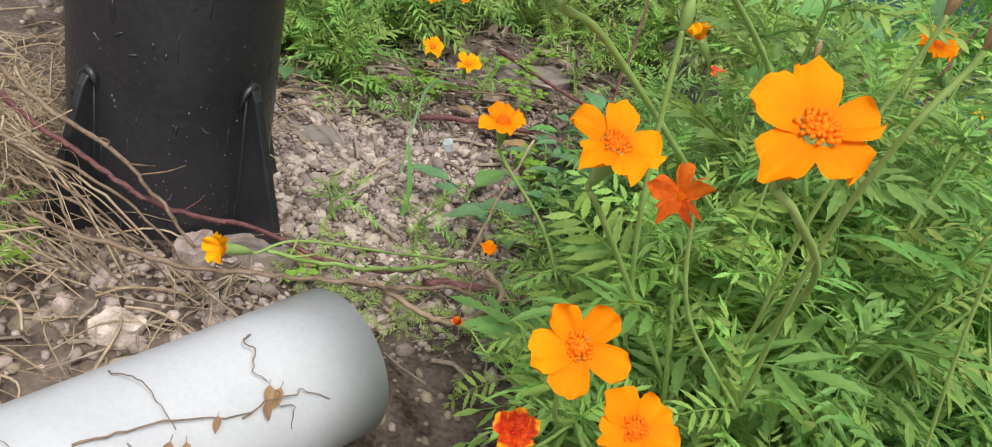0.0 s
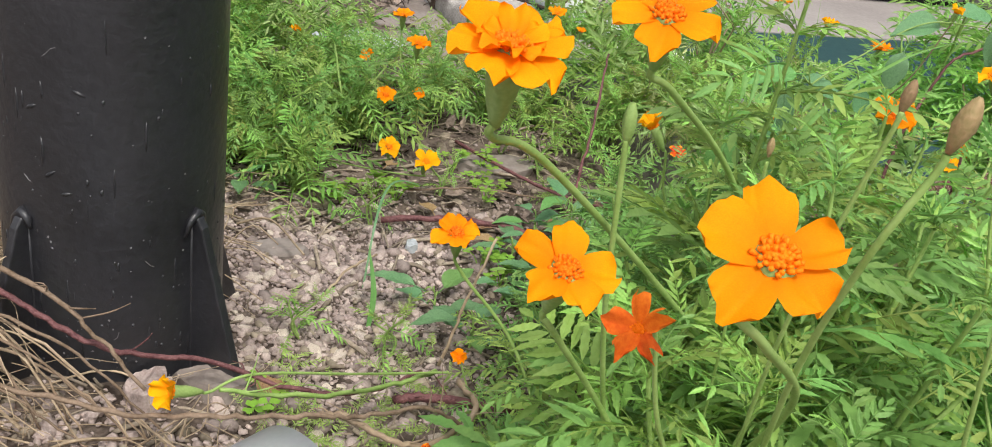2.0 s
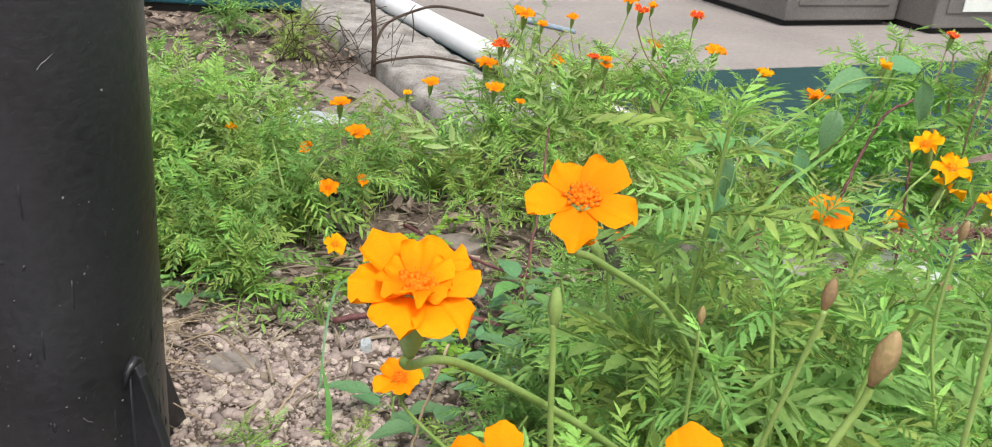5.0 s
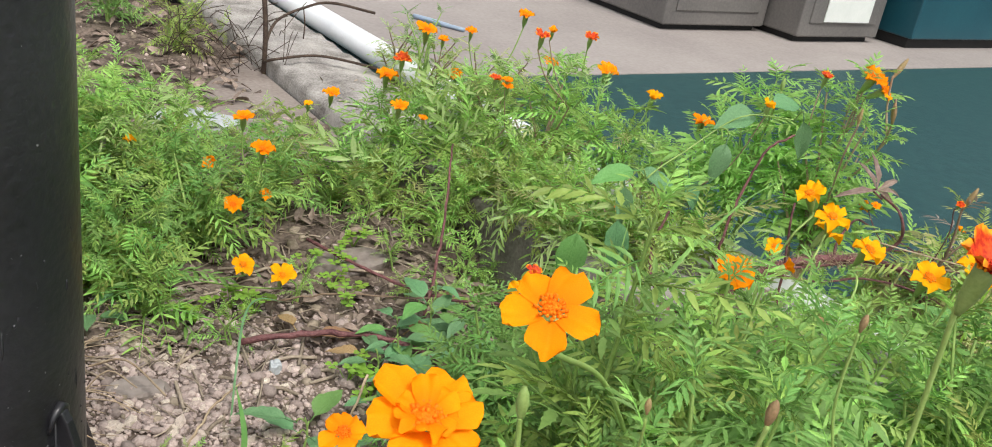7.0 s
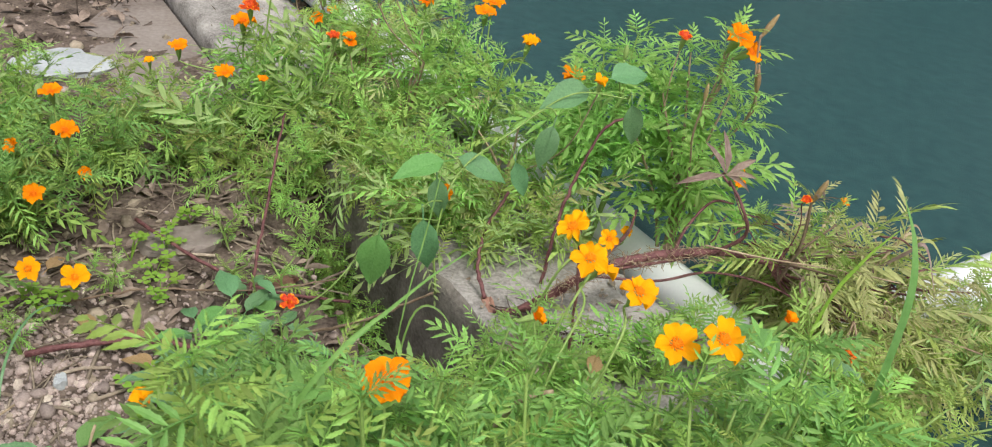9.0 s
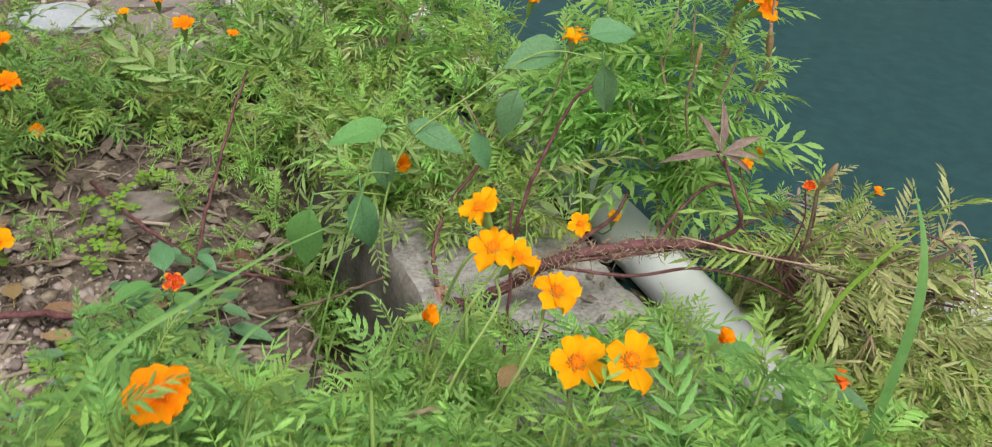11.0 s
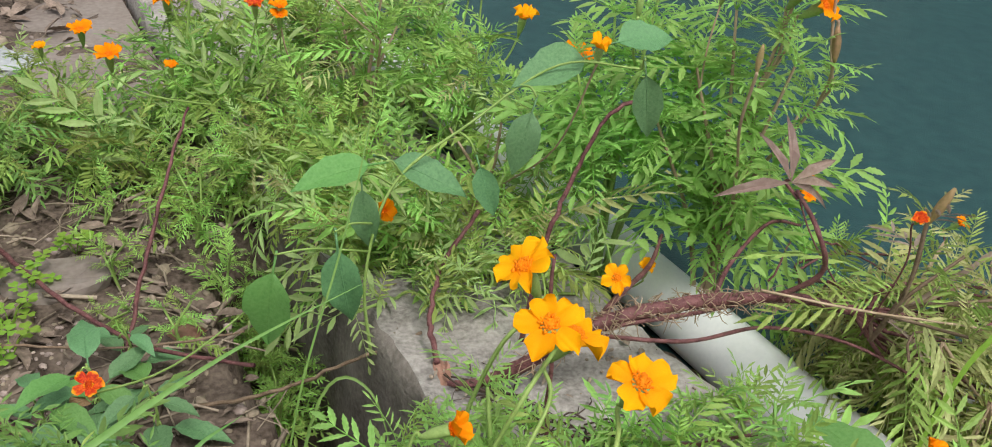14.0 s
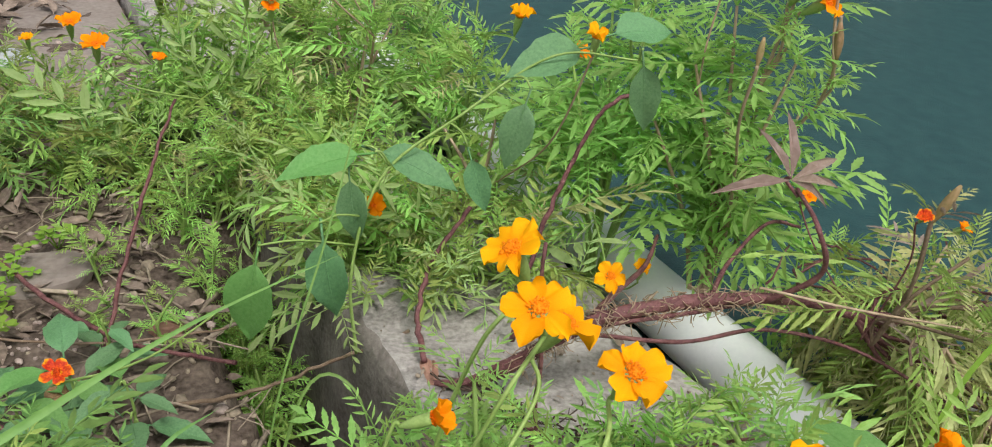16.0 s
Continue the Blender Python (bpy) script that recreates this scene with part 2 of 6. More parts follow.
# ---- mesh helpers ----
class Geo:
    def __init__(self):
        self.v, self.f = [], []

    def add(self, verts, faces):
        k = len(self.v)
        self.v.extend(verts)
        self.f.extend([tuple(i + k for i in f) for f in faces])

    def tube(self, pts, radii, sides=6, cap=True):
        pts = [Vector(p) for p in pts]
        n = len(pts)
        if isinstance(radii, (int, float)):
            radii = [radii] * n
        rings = []
        side = None
        for i, p in enumerate(pts):
            d = (pts[min(i + 1, n - 1)] - pts[max(i - 1, 0)])
            d = d.normalized() if d.length > 1e-9 else Vector((0, 0, 1))
            if side is None:
                side = d.cross(Vector((0.3, 0.2, 0.93)))
                if side.length < 0.1:
                    side = d.cross(Vector((1, 0, 0)))
            side = (side - d * side.dot(d)).normalized()
            up = d.cross(side)
            rings.append([p + radii[i] * (math.cos(a) * side + math.sin(a) * up) for a in (2 * math.pi * k / sides for k in range(sides))])
        verts = [q for r in rings for q in r]
        faces = []
        for i in range(n - 1):
            for k in range(sides):
                a, b = i * sides + k, i * sides + (k + 1) % sides
                faces.append((a, b, b + sides, a + sides))
        if cap:
            faces.append(tuple(reversed(range(sides))))
            faces.append(tuple((n - 1) * sides + k for k in range(sides)))
        self.add(verts, faces)

    def box(self, lo, hi, m=None):
        (x0, y0, z0), (x1, y1, z1) = lo, hi
        vs = [Vector(p) for p in ((x0, y0, z0), (x1, y0, z0), (x1, y1, z0), (x0, y1, z0), (x0, y0, z1), (x1, y0, z1), (x1, y1, z1), (x0, y1, z1))]
        if m is not None:
            vs = [m @ p for p in vs]
        self.add(vs, [(0, 3, 2, 1), (4, 5, 6, 7), (0, 1, 5, 4), (1, 2, 6, 5), (2, 3, 7, 6), (3, 0, 4, 7)])

    def mesh(self, name, mat, smooth=True):
        me = bpy.data.meshes.new(name)
        me.from_pydata([tuple(p) for p in self.v], [], self.f)
        if smooth:
            me.shade_smooth()
        me.materials.append(mat)
        me.update()
        return me


def spline(pts, steps=8):
    """A smooth line through the points."""
    pts = [Vector(p) for p in pts]
    ext = [2 * pts[0] - pts[1], *pts, 2 * pts[-1] - pts[-2]]
    out = []
    for i in range(1, len(ext) - 2):
        a, b, c, d = ext[i - 1 : i + 3]
        for k in range(steps):
            t = k / steps
            out.append(0.5 * (2 * b + (c - a) * t + (2 * a - 5 * b + 4 * c - d) * t * t + (3 * b - a - 3 * c + d) * t**3))
    out.append(pts[-1])
    return out


def thing(name, place, label, category, group="", kind=""):
    ob = new(name)
    ob.location = place
    ob.empty_display_size = 0.02
    return tagged(ob, label, category, group, kind)


def under(name, me, parent, m, label=""):
    """A mesh part whose pose m is given in the world, under a parent that only stands somewhere."""
    ob = new(name, me)
    ob.parent = parent
    ob.matrix_basis = Matrix.Translation(-parent_place(parent)) @ m
    if label:
        ob["label"] = label
    return ob


def parent_place(ob):
    p = Vector(ob.location)
    while ob.parent:
        ob = ob.parent
        p += Vector(ob.location)
    return p


def part(name, geo, mat, parent, label="", smooth=True):
    """A part whose geometry is given in the world."""
    at = parent_place(parent)
    geo.v = [Vector(p) - at for p in geo.v]
    ob = new(name, geo.mesh(name, mat, smooth))
    ob.parent = parent
    if label:
        ob["label"] = label
    return ob


def solid(name, geo, mat, label, category, kind="", group="", smooth=True, bevel=0.0):
    ob = new(name, geo.mesh(name, mat, smooth))
    if bevel:
        b = ob.modifiers.new("bevel", "BEVEL")
        b.width, b.segments, b.limit_method = bevel, 2, "ANGLE"
    return tagged(ob, label, category, group, kind)


def bevelled(ob, width=0.004):
    b = ob.modifiers.new("bevel", "BEVEL")
    b.width, b.segments, b.limit_method = width, 2, "ANGLE"
    return ob


def frame_of(at, ahead, up, scale=1.0, spin=0.0):
    """The pose whose y looks ahead and whose z leans to up."""
    y = Vector(ahead).normalized()
    x = y.cross(Vector(up))
    if x.length < 1e-4:
        x = y.cross(Vector((1, 0.1, 0)))
    x.normalize()
    z = x.cross(y)
    m = Matrix((x, y, z)).transposed().to_4x4()
    return Matrix.Translation(at) @ m @ Matrix.Rotation(spin, 4, "Y") @ Matrix.Scale(scale, 4)


# ---- ground ----
def ground_height(x, y):
    u, v = to_yard(x, y)
    h = 0.030 + 0.026 * min(1.0, max(0.0, (y - 0.9) / 0.4)) - 0.012 * min(1.0, max(0.0, (y - 1.35) / 0.4))
    h += 0.045 * math.exp(-((x + 0.18) ** 2 + (y - 0.625) ** 2) / 0.026)
    h += 0.013 * noise.noise((x * 7, y * 7, 1.3)) + 0.006 * noise.noise((x * 22, y * 22, 4.1)) + 0.003 * noise.noise((x * 60, y * 60, 9.1))
    # a washed-out hollow beside the kerb
    wash = max(0.0, min(1.0, (u - 0.690 + 0.012 * noise.noise((v * 14, 0.5, 0.1))) / 0.022)) * max(0.0, min(1.0, (v - 0.58) / 0.10)) * max(0.0, min(1.0, (1.12 - v) / 0.12))
    h -= 0.15 * wash * wash * (3 - 2 * wash)
    if u > 0.766:
        h = min(h, 0.0)
    return h


gx = [-60, -12, -3, -1.5] + [-0.9 + 0.02 * i for i in range(0, 101)] + [1.6, 4, 12, 60]
gy = [-60, -12, -3, -1.0, -0.4] + [0.0 + 0.02 * i for i in range(0, 146)] + [3.6, 6, 14, 60]
g = Geo()
g.add([Vector((x, y, ground_height(x, y))) for y in gy for x in gx],
      [(j * len(gx) + i, j * len(gx) + i + 1, (j + 1) * len(gx) + i + 1, (j + 1) * len(gx) + i) for j in range(len(gy) - 1) for i in range(len(gx) - 1)])
ground = solid("ground", g, M_SOIL, "bare brown soil bed strewn with gravel and straw", "ground", "structure")


# ---- kerb, teal floor and apron ----
def kerb_top(v):
    return 0.147 - 0.060 * min(1.0, max(-0.4, (v - 0.72) / 0.95))


g = Geo()
nv, profile = 520, []
for j in range(nv + 1):
    v = -1.2 + 5.2 * j / nv
    zt = kerb_top(v)
    rough = lambda k: 0.006 * noise.noise((v * 9, k * 0.7, 2.0)) + 0.004 * noise.noise((v * 31, k * 1.3, 7.0)) + 0.0022 * noise.noise((v * 83, k * 3.1, 3.0))
    row = [(0.764, -0.18), (0.763, 0.0), (0.763, zt - 0.045), (0.764, zt - 0.012), (0.770, zt - 0.002), (0.78, zt), (0.80, zt), (0.82, zt), (0.84, zt), (0.86, zt), (0.88, zt), (0.90, zt), (0.92, zt), (0.94, zt), (0.955, zt), (0.963, zt - 0.002), (0.972, zt - 0.010), (0.975, zt - 0.05), (0.975, -0.12)]
    profile.append([yard(u + rough(i), v, z + rough(i + 20)) for i, (u, z) in enumerate(row)])
k = len(profile[0])
g.add([p for r in profile for p in r], [(j * k + i, j * k + i + 1, (j + 1) * k + i + 1, (j + 1) * k + i) for j in range(nv) for i in range(k - 1)])
g.f.append(tuple(reversed(range(k))))
g.f.append(tuple(nv * k + i for i in range(k)))
g.f = [tuple(reversed(f)) for f in g.f]
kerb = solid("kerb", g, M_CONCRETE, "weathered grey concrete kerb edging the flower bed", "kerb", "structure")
# bed-facing side up to v 1.3: soiled brown, with its shade painted in
kerb.data.materials.append(M_KERB_SIDE)
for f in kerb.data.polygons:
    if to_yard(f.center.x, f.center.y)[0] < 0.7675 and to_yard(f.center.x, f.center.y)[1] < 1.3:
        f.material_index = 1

FLOOR = 0.060
TURNED = Matrix.Rotation(radians(YAW), 4, "Z")
g = Geo()
g.box((0.980, -3.0, -0.10), (8.0, 1.888, FLOOR), TURNED)
g.box((0.980, 1.888, -0.10), (1.062, 6.0, FLOOR), TURNED)
floor_teal = solid("floor_teal", g, M_TEAL, "dark teal painted floor with faint wear", "painted floor", "structure", smooth=False)
g = Geo()
g.box((1.066, 1.892, -0.10), (8.0, 7.0, FLOOR + 0.003), TURNED)
pavement = bevelled(solid("pavement", g, M_APRON, "pale beige concrete apron in front of the cabinets", "pavement", "structure", smooth=False), 0.003)

# flat concrete strip on the bed side of the kerb
g = Geo()
edge = []
for j in range(25):
    v = 1.46 + 0.66 * j / 24
    w = 0.17 + 0.05 * noise.noise((v * 4, 0.3, 0.2)) + 0.02 * noise.noise((v * 17, 0.3, 0.2)) - 0.6 * max(0, v - 1.88)
    edge.append((v, w))
top = [yard(0.756, v, 0.050) for v, w in edge] + [yard(0.756 - w, v, 0.049 - 0.003 * math.sin(v * 9)) for v, w in edge]
low = [p - Vector((0, 0, 0.05)) for p in top]
n = len(edge)
g.add(top + low, [(j, j + n, j + n + 1, j + 1) for j in range(n - 1)] + [(j + n, j + 3 * n, j + 3 * n + 1, j + n + 1) for j in range(n - 1)] + [(0, 2 * n, 3 * n, n), (n - 1, 2 * n - 1, 4 * n - 1, 3 * n - 1)])
g.f = [tuple(f) for f in g.f]
strip = solid("concrete_strip", g, M_STRIP, "flat broken concrete strip beside the kerb", "concrete strip", "structure", smooth=False)


# ---- black post ----
POST = Vector((-0.177, 0.745, 0.0))
R_POST = 0.0824


def build_post():
    post = thing("steel_post", POST, "black painted round steel post with welded base gussets", "post")
    g = Geo()
    n = 64
    zs = [-0.05, 0.03, 0.10, 0.2, 0.35, 0.6, 1.0, 1.7, 2.4]
    verts = [POST + Vector((R_POST * math.cos(2 * math.pi * k / n), R_POST * math.sin(2 * math.pi * k / n), z)) for z in zs for k in range(n)]
    faces = [(i * n + k, i * n + (k + 1) % n, (i + 1) * n + (k + 1) % n, (i + 1) * n + k) for i in range(len(zs) - 1) for k in range(n)]
    faces.append(tuple((len(zs) - 1) * n + k for k in range(n)))
    g.add(verts, faces)
    part("shaft", g, M_BLACK, post)
    for a in (-31, 59, 149, -121):
        c, s = math.cos(radians(a)), math.sin(radians(a))
        out, side = Vector((c, s, 0)), Vector((-s, c, 0))
        g = Geo()
        prof = [(R_POST - 0.004, -0.03), (0.146, -0.03), (0.141, 0.035), (R_POST + 0.010, 0.192), (R_POST + 0.005, 0.200), (R_POST - 0.004, 0.200)]
        vs = [POST + out * r + side * t + Vector((0, 0, z)) for t in (-0.004, 0.004) for r, z in prof]
        m = len(prof)
        g.add(vs, [tuple(reversed(range(m))), tuple(range(m, 2 * m))] + [(i, (i + 1) % m, m + (i + 1) % m, m + i) for i in range(m)])
        bevelled(part("gusset", g, M_BLACK, post, smooth=False), 0.0015)
        w = Geo()
        for sd in (-1, 1):
            w.tube([POST + out * (R_POST * 0.995) + side * sd * 0.0035 + Vector((0, 0, z)) for z in (0.0, 0.05, 0.1, 0.15, 0.198)], [0.0012, 0.0016, 0.0011, 0.0017, 0.0014], 6)
        w.tube([POST + out * (R_POST + 0.0015) + side * o + Vector((0, 0, z)) for o, z in ((-0.013, 0.186), (-0.007, 0.197), (0.0, 0.203), (0.005, 0.199), (0.008, 0.191))], [0.0010, 0.0030, 0.0042, 0.0032, 0.0010], 8)
        part("weld", w, M_BLACK, post)
    a = radians(-122)
    g = Geo()
    g.tube([POST + Vector((math.cos(a), math.sin(a), 0)) * (R_POST + o) + Vector((0, 0, z)) for o, z in ((0.000, 0.395), (0.003, 0.400), (0.0035, 0.412), (0.002, 0.43), (0.002, 0.47), (0.002, 0.52))], [0.003, 0.0045, 0.005, 0.0035, 0.0032, 0.003], 8)
    part("lug", g, M_BLACK, post, "short welded lug under thick paint")
    # runs and blisters under the paint
    r3 = random.Random(12)
    g = Geo()
    for _ in range(150):
        a, z = radians(r3.uniform(-150, 0)), r3.choice((r3.uniform(0.04, 0.16), r3.uniform(0.08, 0.34)))
        h, w = r3.choice((0.001, 0.002, 0.002, 0.004, 0.010)) * r3.uniform(0.6, 1.4), r3.uniform(0.0006, 0.0016)
        g.tube([POST + Vector((math.cos(a + q * 0.01 * r3.uniform(-1, 1)), math.sin(a), 0)).normalized() * (R_POST - 0.0004) + Vector((0, 0, z + h * q)) for q in (-1, -0.3, 0.4, 1)], [w * 0.3, w, w * 0.9, w * 0.3], 6)
    for a, z, tilt in ((-112, 0.285, 0.002), (-104, 0.238, 0.003), (-88, 0.300, -0.002), (-96, 0.225, 0.001)):
        a = radians(a)
        g.tube([POST + Vector((math.cos(a + 0.05 * q), math.sin(a + 0.05 * q), 0)) * (R_POST - 0.0003) + Vector((0, 0, z + tilt * q)) for q in (-1, -0.3, 0.4, 1)], [0.0004, 0.0016, 0.0013, 0.0004], 6)
    part("paint_run", g, M_BLACK, post)["kind"] = "stuff"
    # chips of the paint
    r2 = random.Random(3)
    g = Geo()
    for _ in range(200):
        a, z = radians(r2.uniform(-150, 10)), r2.choice((r2.uniform(0.05, 0.14), r2.uniform(0.06, 0.24), r2.uniform(0.1, 0.5)))
        o = POST + Vector((math.cos(a), math.sin(a), 0)) * (R_POST + 0.0004) + Vector((0, 0, z))
        t, s = Vector((-math.sin(a), math.cos(a), 0)), 0.0002 + 0.0008 * r2.random() ** 3
        rim = [o + t * s * math.cos(b) * r2.uniform(0.6, 1.3) + Vector((0, 0, s * math.sin(b) * r2.uniform(0.6, 1.6))) for b in (0, 1.05, 2.1, 3.14, 4.2, 5.2)]
        g.add(rim, [tuple(range(6))])
    for _ in range(6):
        a, z = radians(r2.uniform(-130, -30)), r2.uniform(0.08, 0.5)
        line, da, dz = [], r2.uniform(-0.06, 0.06), r2.uniform(-0.004, 0.004)
        for q in range(4):
            line.append(POST + Vector((math.cos(a), math.sin(a), 0)) * (R_POST + 0.0001) + Vector((0, 0, z)))
            a, z = a + da * r2.uniform(0.3, 1.2), z + dz + r2.uniform(-0.003, 0.003)
        g.tube(line, 0.0002, 4)
    part("paint_chip", g, M_SPECK, post, "small pale chips in the paint", smooth=False)["kind"] = "stuff"


build_post()


# ---- white pipes ----
def pipe(name, a, b, r, mat, label, wall=0.0035, hollow=True):
    a, b = Vector(a), Vector(b)
    d = (b - a).normalized()
    s = d.cross(Vector((0, 0, 1))).normalized()
    u = s.cross(d)
    n, steps = 48, 10
    g = Geo()
    rings = [(a.lerp(b, i / steps), r) for i in range(steps + 1)]
    if hollow:
        rings += [(b - d * 0.0005, r - wall)] + [(b.lerp(a, i / 4), r - wall) for i in range(1, 5)]
    vs = [p + q * (math.cos(2 * math.pi * k / n) * s + math.sin(2 * math.pi * k / n) * u) for p, q in rings for k in range(n)]
    fs = [(i * n + (k + 1) % n, i * n + k, (i + 1) * n + k, (i + 1) * n + (k + 1) % n) for i in range(len(rings) - 1) for k in range(n)]
    g.add(vs, fs)
    return solid(name, g, mat, label, "pipe")


PIPE_END = Vector((0.002, 0.521, 0.095))
PIPE_DIR = Vector((-0.68, -0.73, 0.0)).normalized()
pipe("drain_pipe", PIPE_END + PIPE_DIR * 0.62, PIPE_END, 0.053, M_PVC, "short white plastic drain pipe lying on the soil")
P_A, P_B = yard(1.070, 0.50, FLOOR + 0.0315), yard(1.004, 2.9, FLOOR + 0.0345)
pipe("drain_pipe", P_A, P_B, 0.031, M_PVC_WORN, "long worn white drain pipe lying along the kerb")
pipe("drain_pipe", yard(1.134, 0.575, FLOOR + 0.038), yard(2.4, 0.585, FLOOR + 0.038), 0.0375, M_PVC_WORN, "white drain pipe crossing the teal floor")


# ---- cabinets behind the apron ----
def cabinet(u0, u1, v0, depth, h, lift, mat, label, inset=True, notice=False, feet=True):
    z0 = FLOOR + 0.003
    c = thing("metal_cabinet", yard(u0, v0, z0), label, "cabinet")
    g = Geo()
    g.box((u0, v0, z0 + lift), (u1, v0 + depth, z0 + h), TURNED)
    bevelled(part("body", g, mat, c, smooth=False), 0.006)
    # near-black block that paints the shadow gap between body and floor
    g = Geo()
    g.box((u0 + 0.02, v0 + 0.03, z0), (u1 - 0.02, v0 + depth - 0.03, z0 + lift), TURNED)
    part("plinth", g, M_GAP_HANDLE, c, "black block painting the shadow gap under the cabinet", smooth=False)
    if inset:
        b = 0.045
        for lo, hi in (((u0 + b, z0 + lift + 0.05), (u1 - b, z0 + h * 0.48)), ((u0 + b, z0 + h * 0.52), (u1 - b, z0 + h - 0.05))):
            door = None
            g = Geo()
            g.box((lo[0], v0 - 0.006, lo[1]), (hi[0], v0 + 0.004, hi[1]), TURNED)
            door = bevelled(part("door", g, mat, c, smooth=False), 0.003)
            g = Geo()
            g.box((lo[0] + 0.015, v0 - 0.018, hi[1] - 0.10), (lo[0] + 0.03, v0 - 0.006, hi[1] - 0.03), TURNED)
            part("handle", g, M_GAP_HANDLE, door, "dark handle", smooth=False)
    if notice:
        g = Geo()
        um = (u0 + u1) / 2
        g.box((um - 0.12, v0 - 0.012, z0 + 0.080), (um + 0.14, v0 - 0.008, z0 + 0.37), TURNED)
        part("notice", g, M_PAPER, c, "white paper notice", smooth=False)
    return c


cabinet(2.27, 2.77, 2.345, 0.55, 0.85, 0.020, M_STEEL, "grey steel cabinet with recessed doors on the apron")
cabinet(2.785, 3.25, 2.20, 0.55, 0.85, 0.022, M_STEEL, "grey steel cabinet with a white notice on its door", notice=True)
cabinet(3.34, 4.9, 2.11, 0.7, 0.9, 0.04, M_TEAL_STEEL, "wide teal painted steel cabinet over a dark shadow gap", inset=False)

c = thing("metal_cabinet", (-0.6, 2.70, 0.05), "low teal painted steel cabinet at the bed's far end", "cabinet")
g = Geo()
g.box((-1.25, 2.70, 0.065), (-0.10, 3.15, 0.50))
bevelled(part("body", g, M_TEAL_STEEL, c, smooth=False), 0.006)
# the same dark block as under the other cabinets
g = Geo()
g.box((-1.23, 2.72, 0.0), (-0.12, 3.13, 0.065))
part("plinth", g, M_GAP_HANDLE, c, "dark block under the cabinet", smooth=False)


# ---- leaf and petal shapes, grown along +y from the origin, face up +z ----
def leaflet(g, base, ahead, up, length, width, bend=0.15, fold=0.25):
    y = Vector(ahead).normalized()
    x = y.cross(Vector(up)).normalized()
    z = x.cross(y)
    pts = []
    for t, w in ((0.0, 0.06), (0.30, 0.85), (0.62, 0.95), (1.0, 0.0)):
        c = Vector(base) + y * length * t - z * bend * length * t * t
        if w > 0:
            pts.append((c - x * width * w * 0.5 + z * fold * width * w * 0.5, c, c + x * width * w * 0.5 + z * fold * width * w * 0.5))
        else:
            pts.append((c,))
    (a0, a1, a2), (b0, b1, b2), (c0, c1, c2), (d,) = pts
    g.add([a1, b0, b1, b2, c0, c1, c2, d], [(0, 2, 1), (0, 3, 2), (1, 2, 5, 4), (2, 3, 6, 5), (4, 5, 7), (5, 6, 7)])


def toothed_leaflet(g, base, ahead, up, length, width, bend=0.15, fold=0.25):
    """A narrow leaflet with a saw-toothed edge."""
    y = Vector(ahead).normalized()
    x = y.cross(Vector(up)).normalized()
    z = x.cross(y)

    def spot(t, w):
        c = Vector(base) + y * length * t - z * bend * length * t * t
        return c + x * width * w * 0.5 + z * fold * width * abs(w) * 0.5

    rim = ((0.16, 0.5), (0.30, 0.98), (0.36, 0.74), (0.52, 1.0), (0.57, 0.72), (0.72, 0.78), (0.76, 0.52))
    mid = (0.0, 0.28, 0.54, 0.78, 1.0)
    vs = [spot(t, 0) for t in mid] + [spot(t, w) for t, w in rim] + [spot(t, -w) for t, w in rim]
    fs = []
    for o, flip in ((5, False), (12, True)):
        side = [(0, o, 1), (o, o + 1, 1), (1, o + 1, o + 2), (1, o + 2, 2), (o + 2, o + 3, 2), (2, o + 3, o + 4), (2, o + 4, 3), (o + 4, o + 5, 3), (3, o + 5, o + 6), (3, o + 6, 4)]
        fs += [tuple(reversed(f)) if not flip else f for f in side]
    g.add(vs, fs)


def slim_leaflet(g, base, ahead, up, length, width, bend=0.15, fold=0.25):
    """A small pointed leaflet folded along its midrib."""
    y = Vector(ahead).normalized()
    x = y.cross(Vector(up)).normalized()
    z = x.cross(y)
    at = lambda t, w: Vector(base) + y * length * t - z * bend * length * t * t + x * width * w * 0.5 + z * fold * width * abs(w) * 0.5
    g.add([at(0, 0), at(0.38, -1), at(0.5, 0), at(0.42, 1), at(0.75, -0.66), at(0.78, 0.66), at(1, 0)], [(0, 2, 1), (0, 3, 2), (1, 2, 6, 4), (2, 3, 5, 6)])


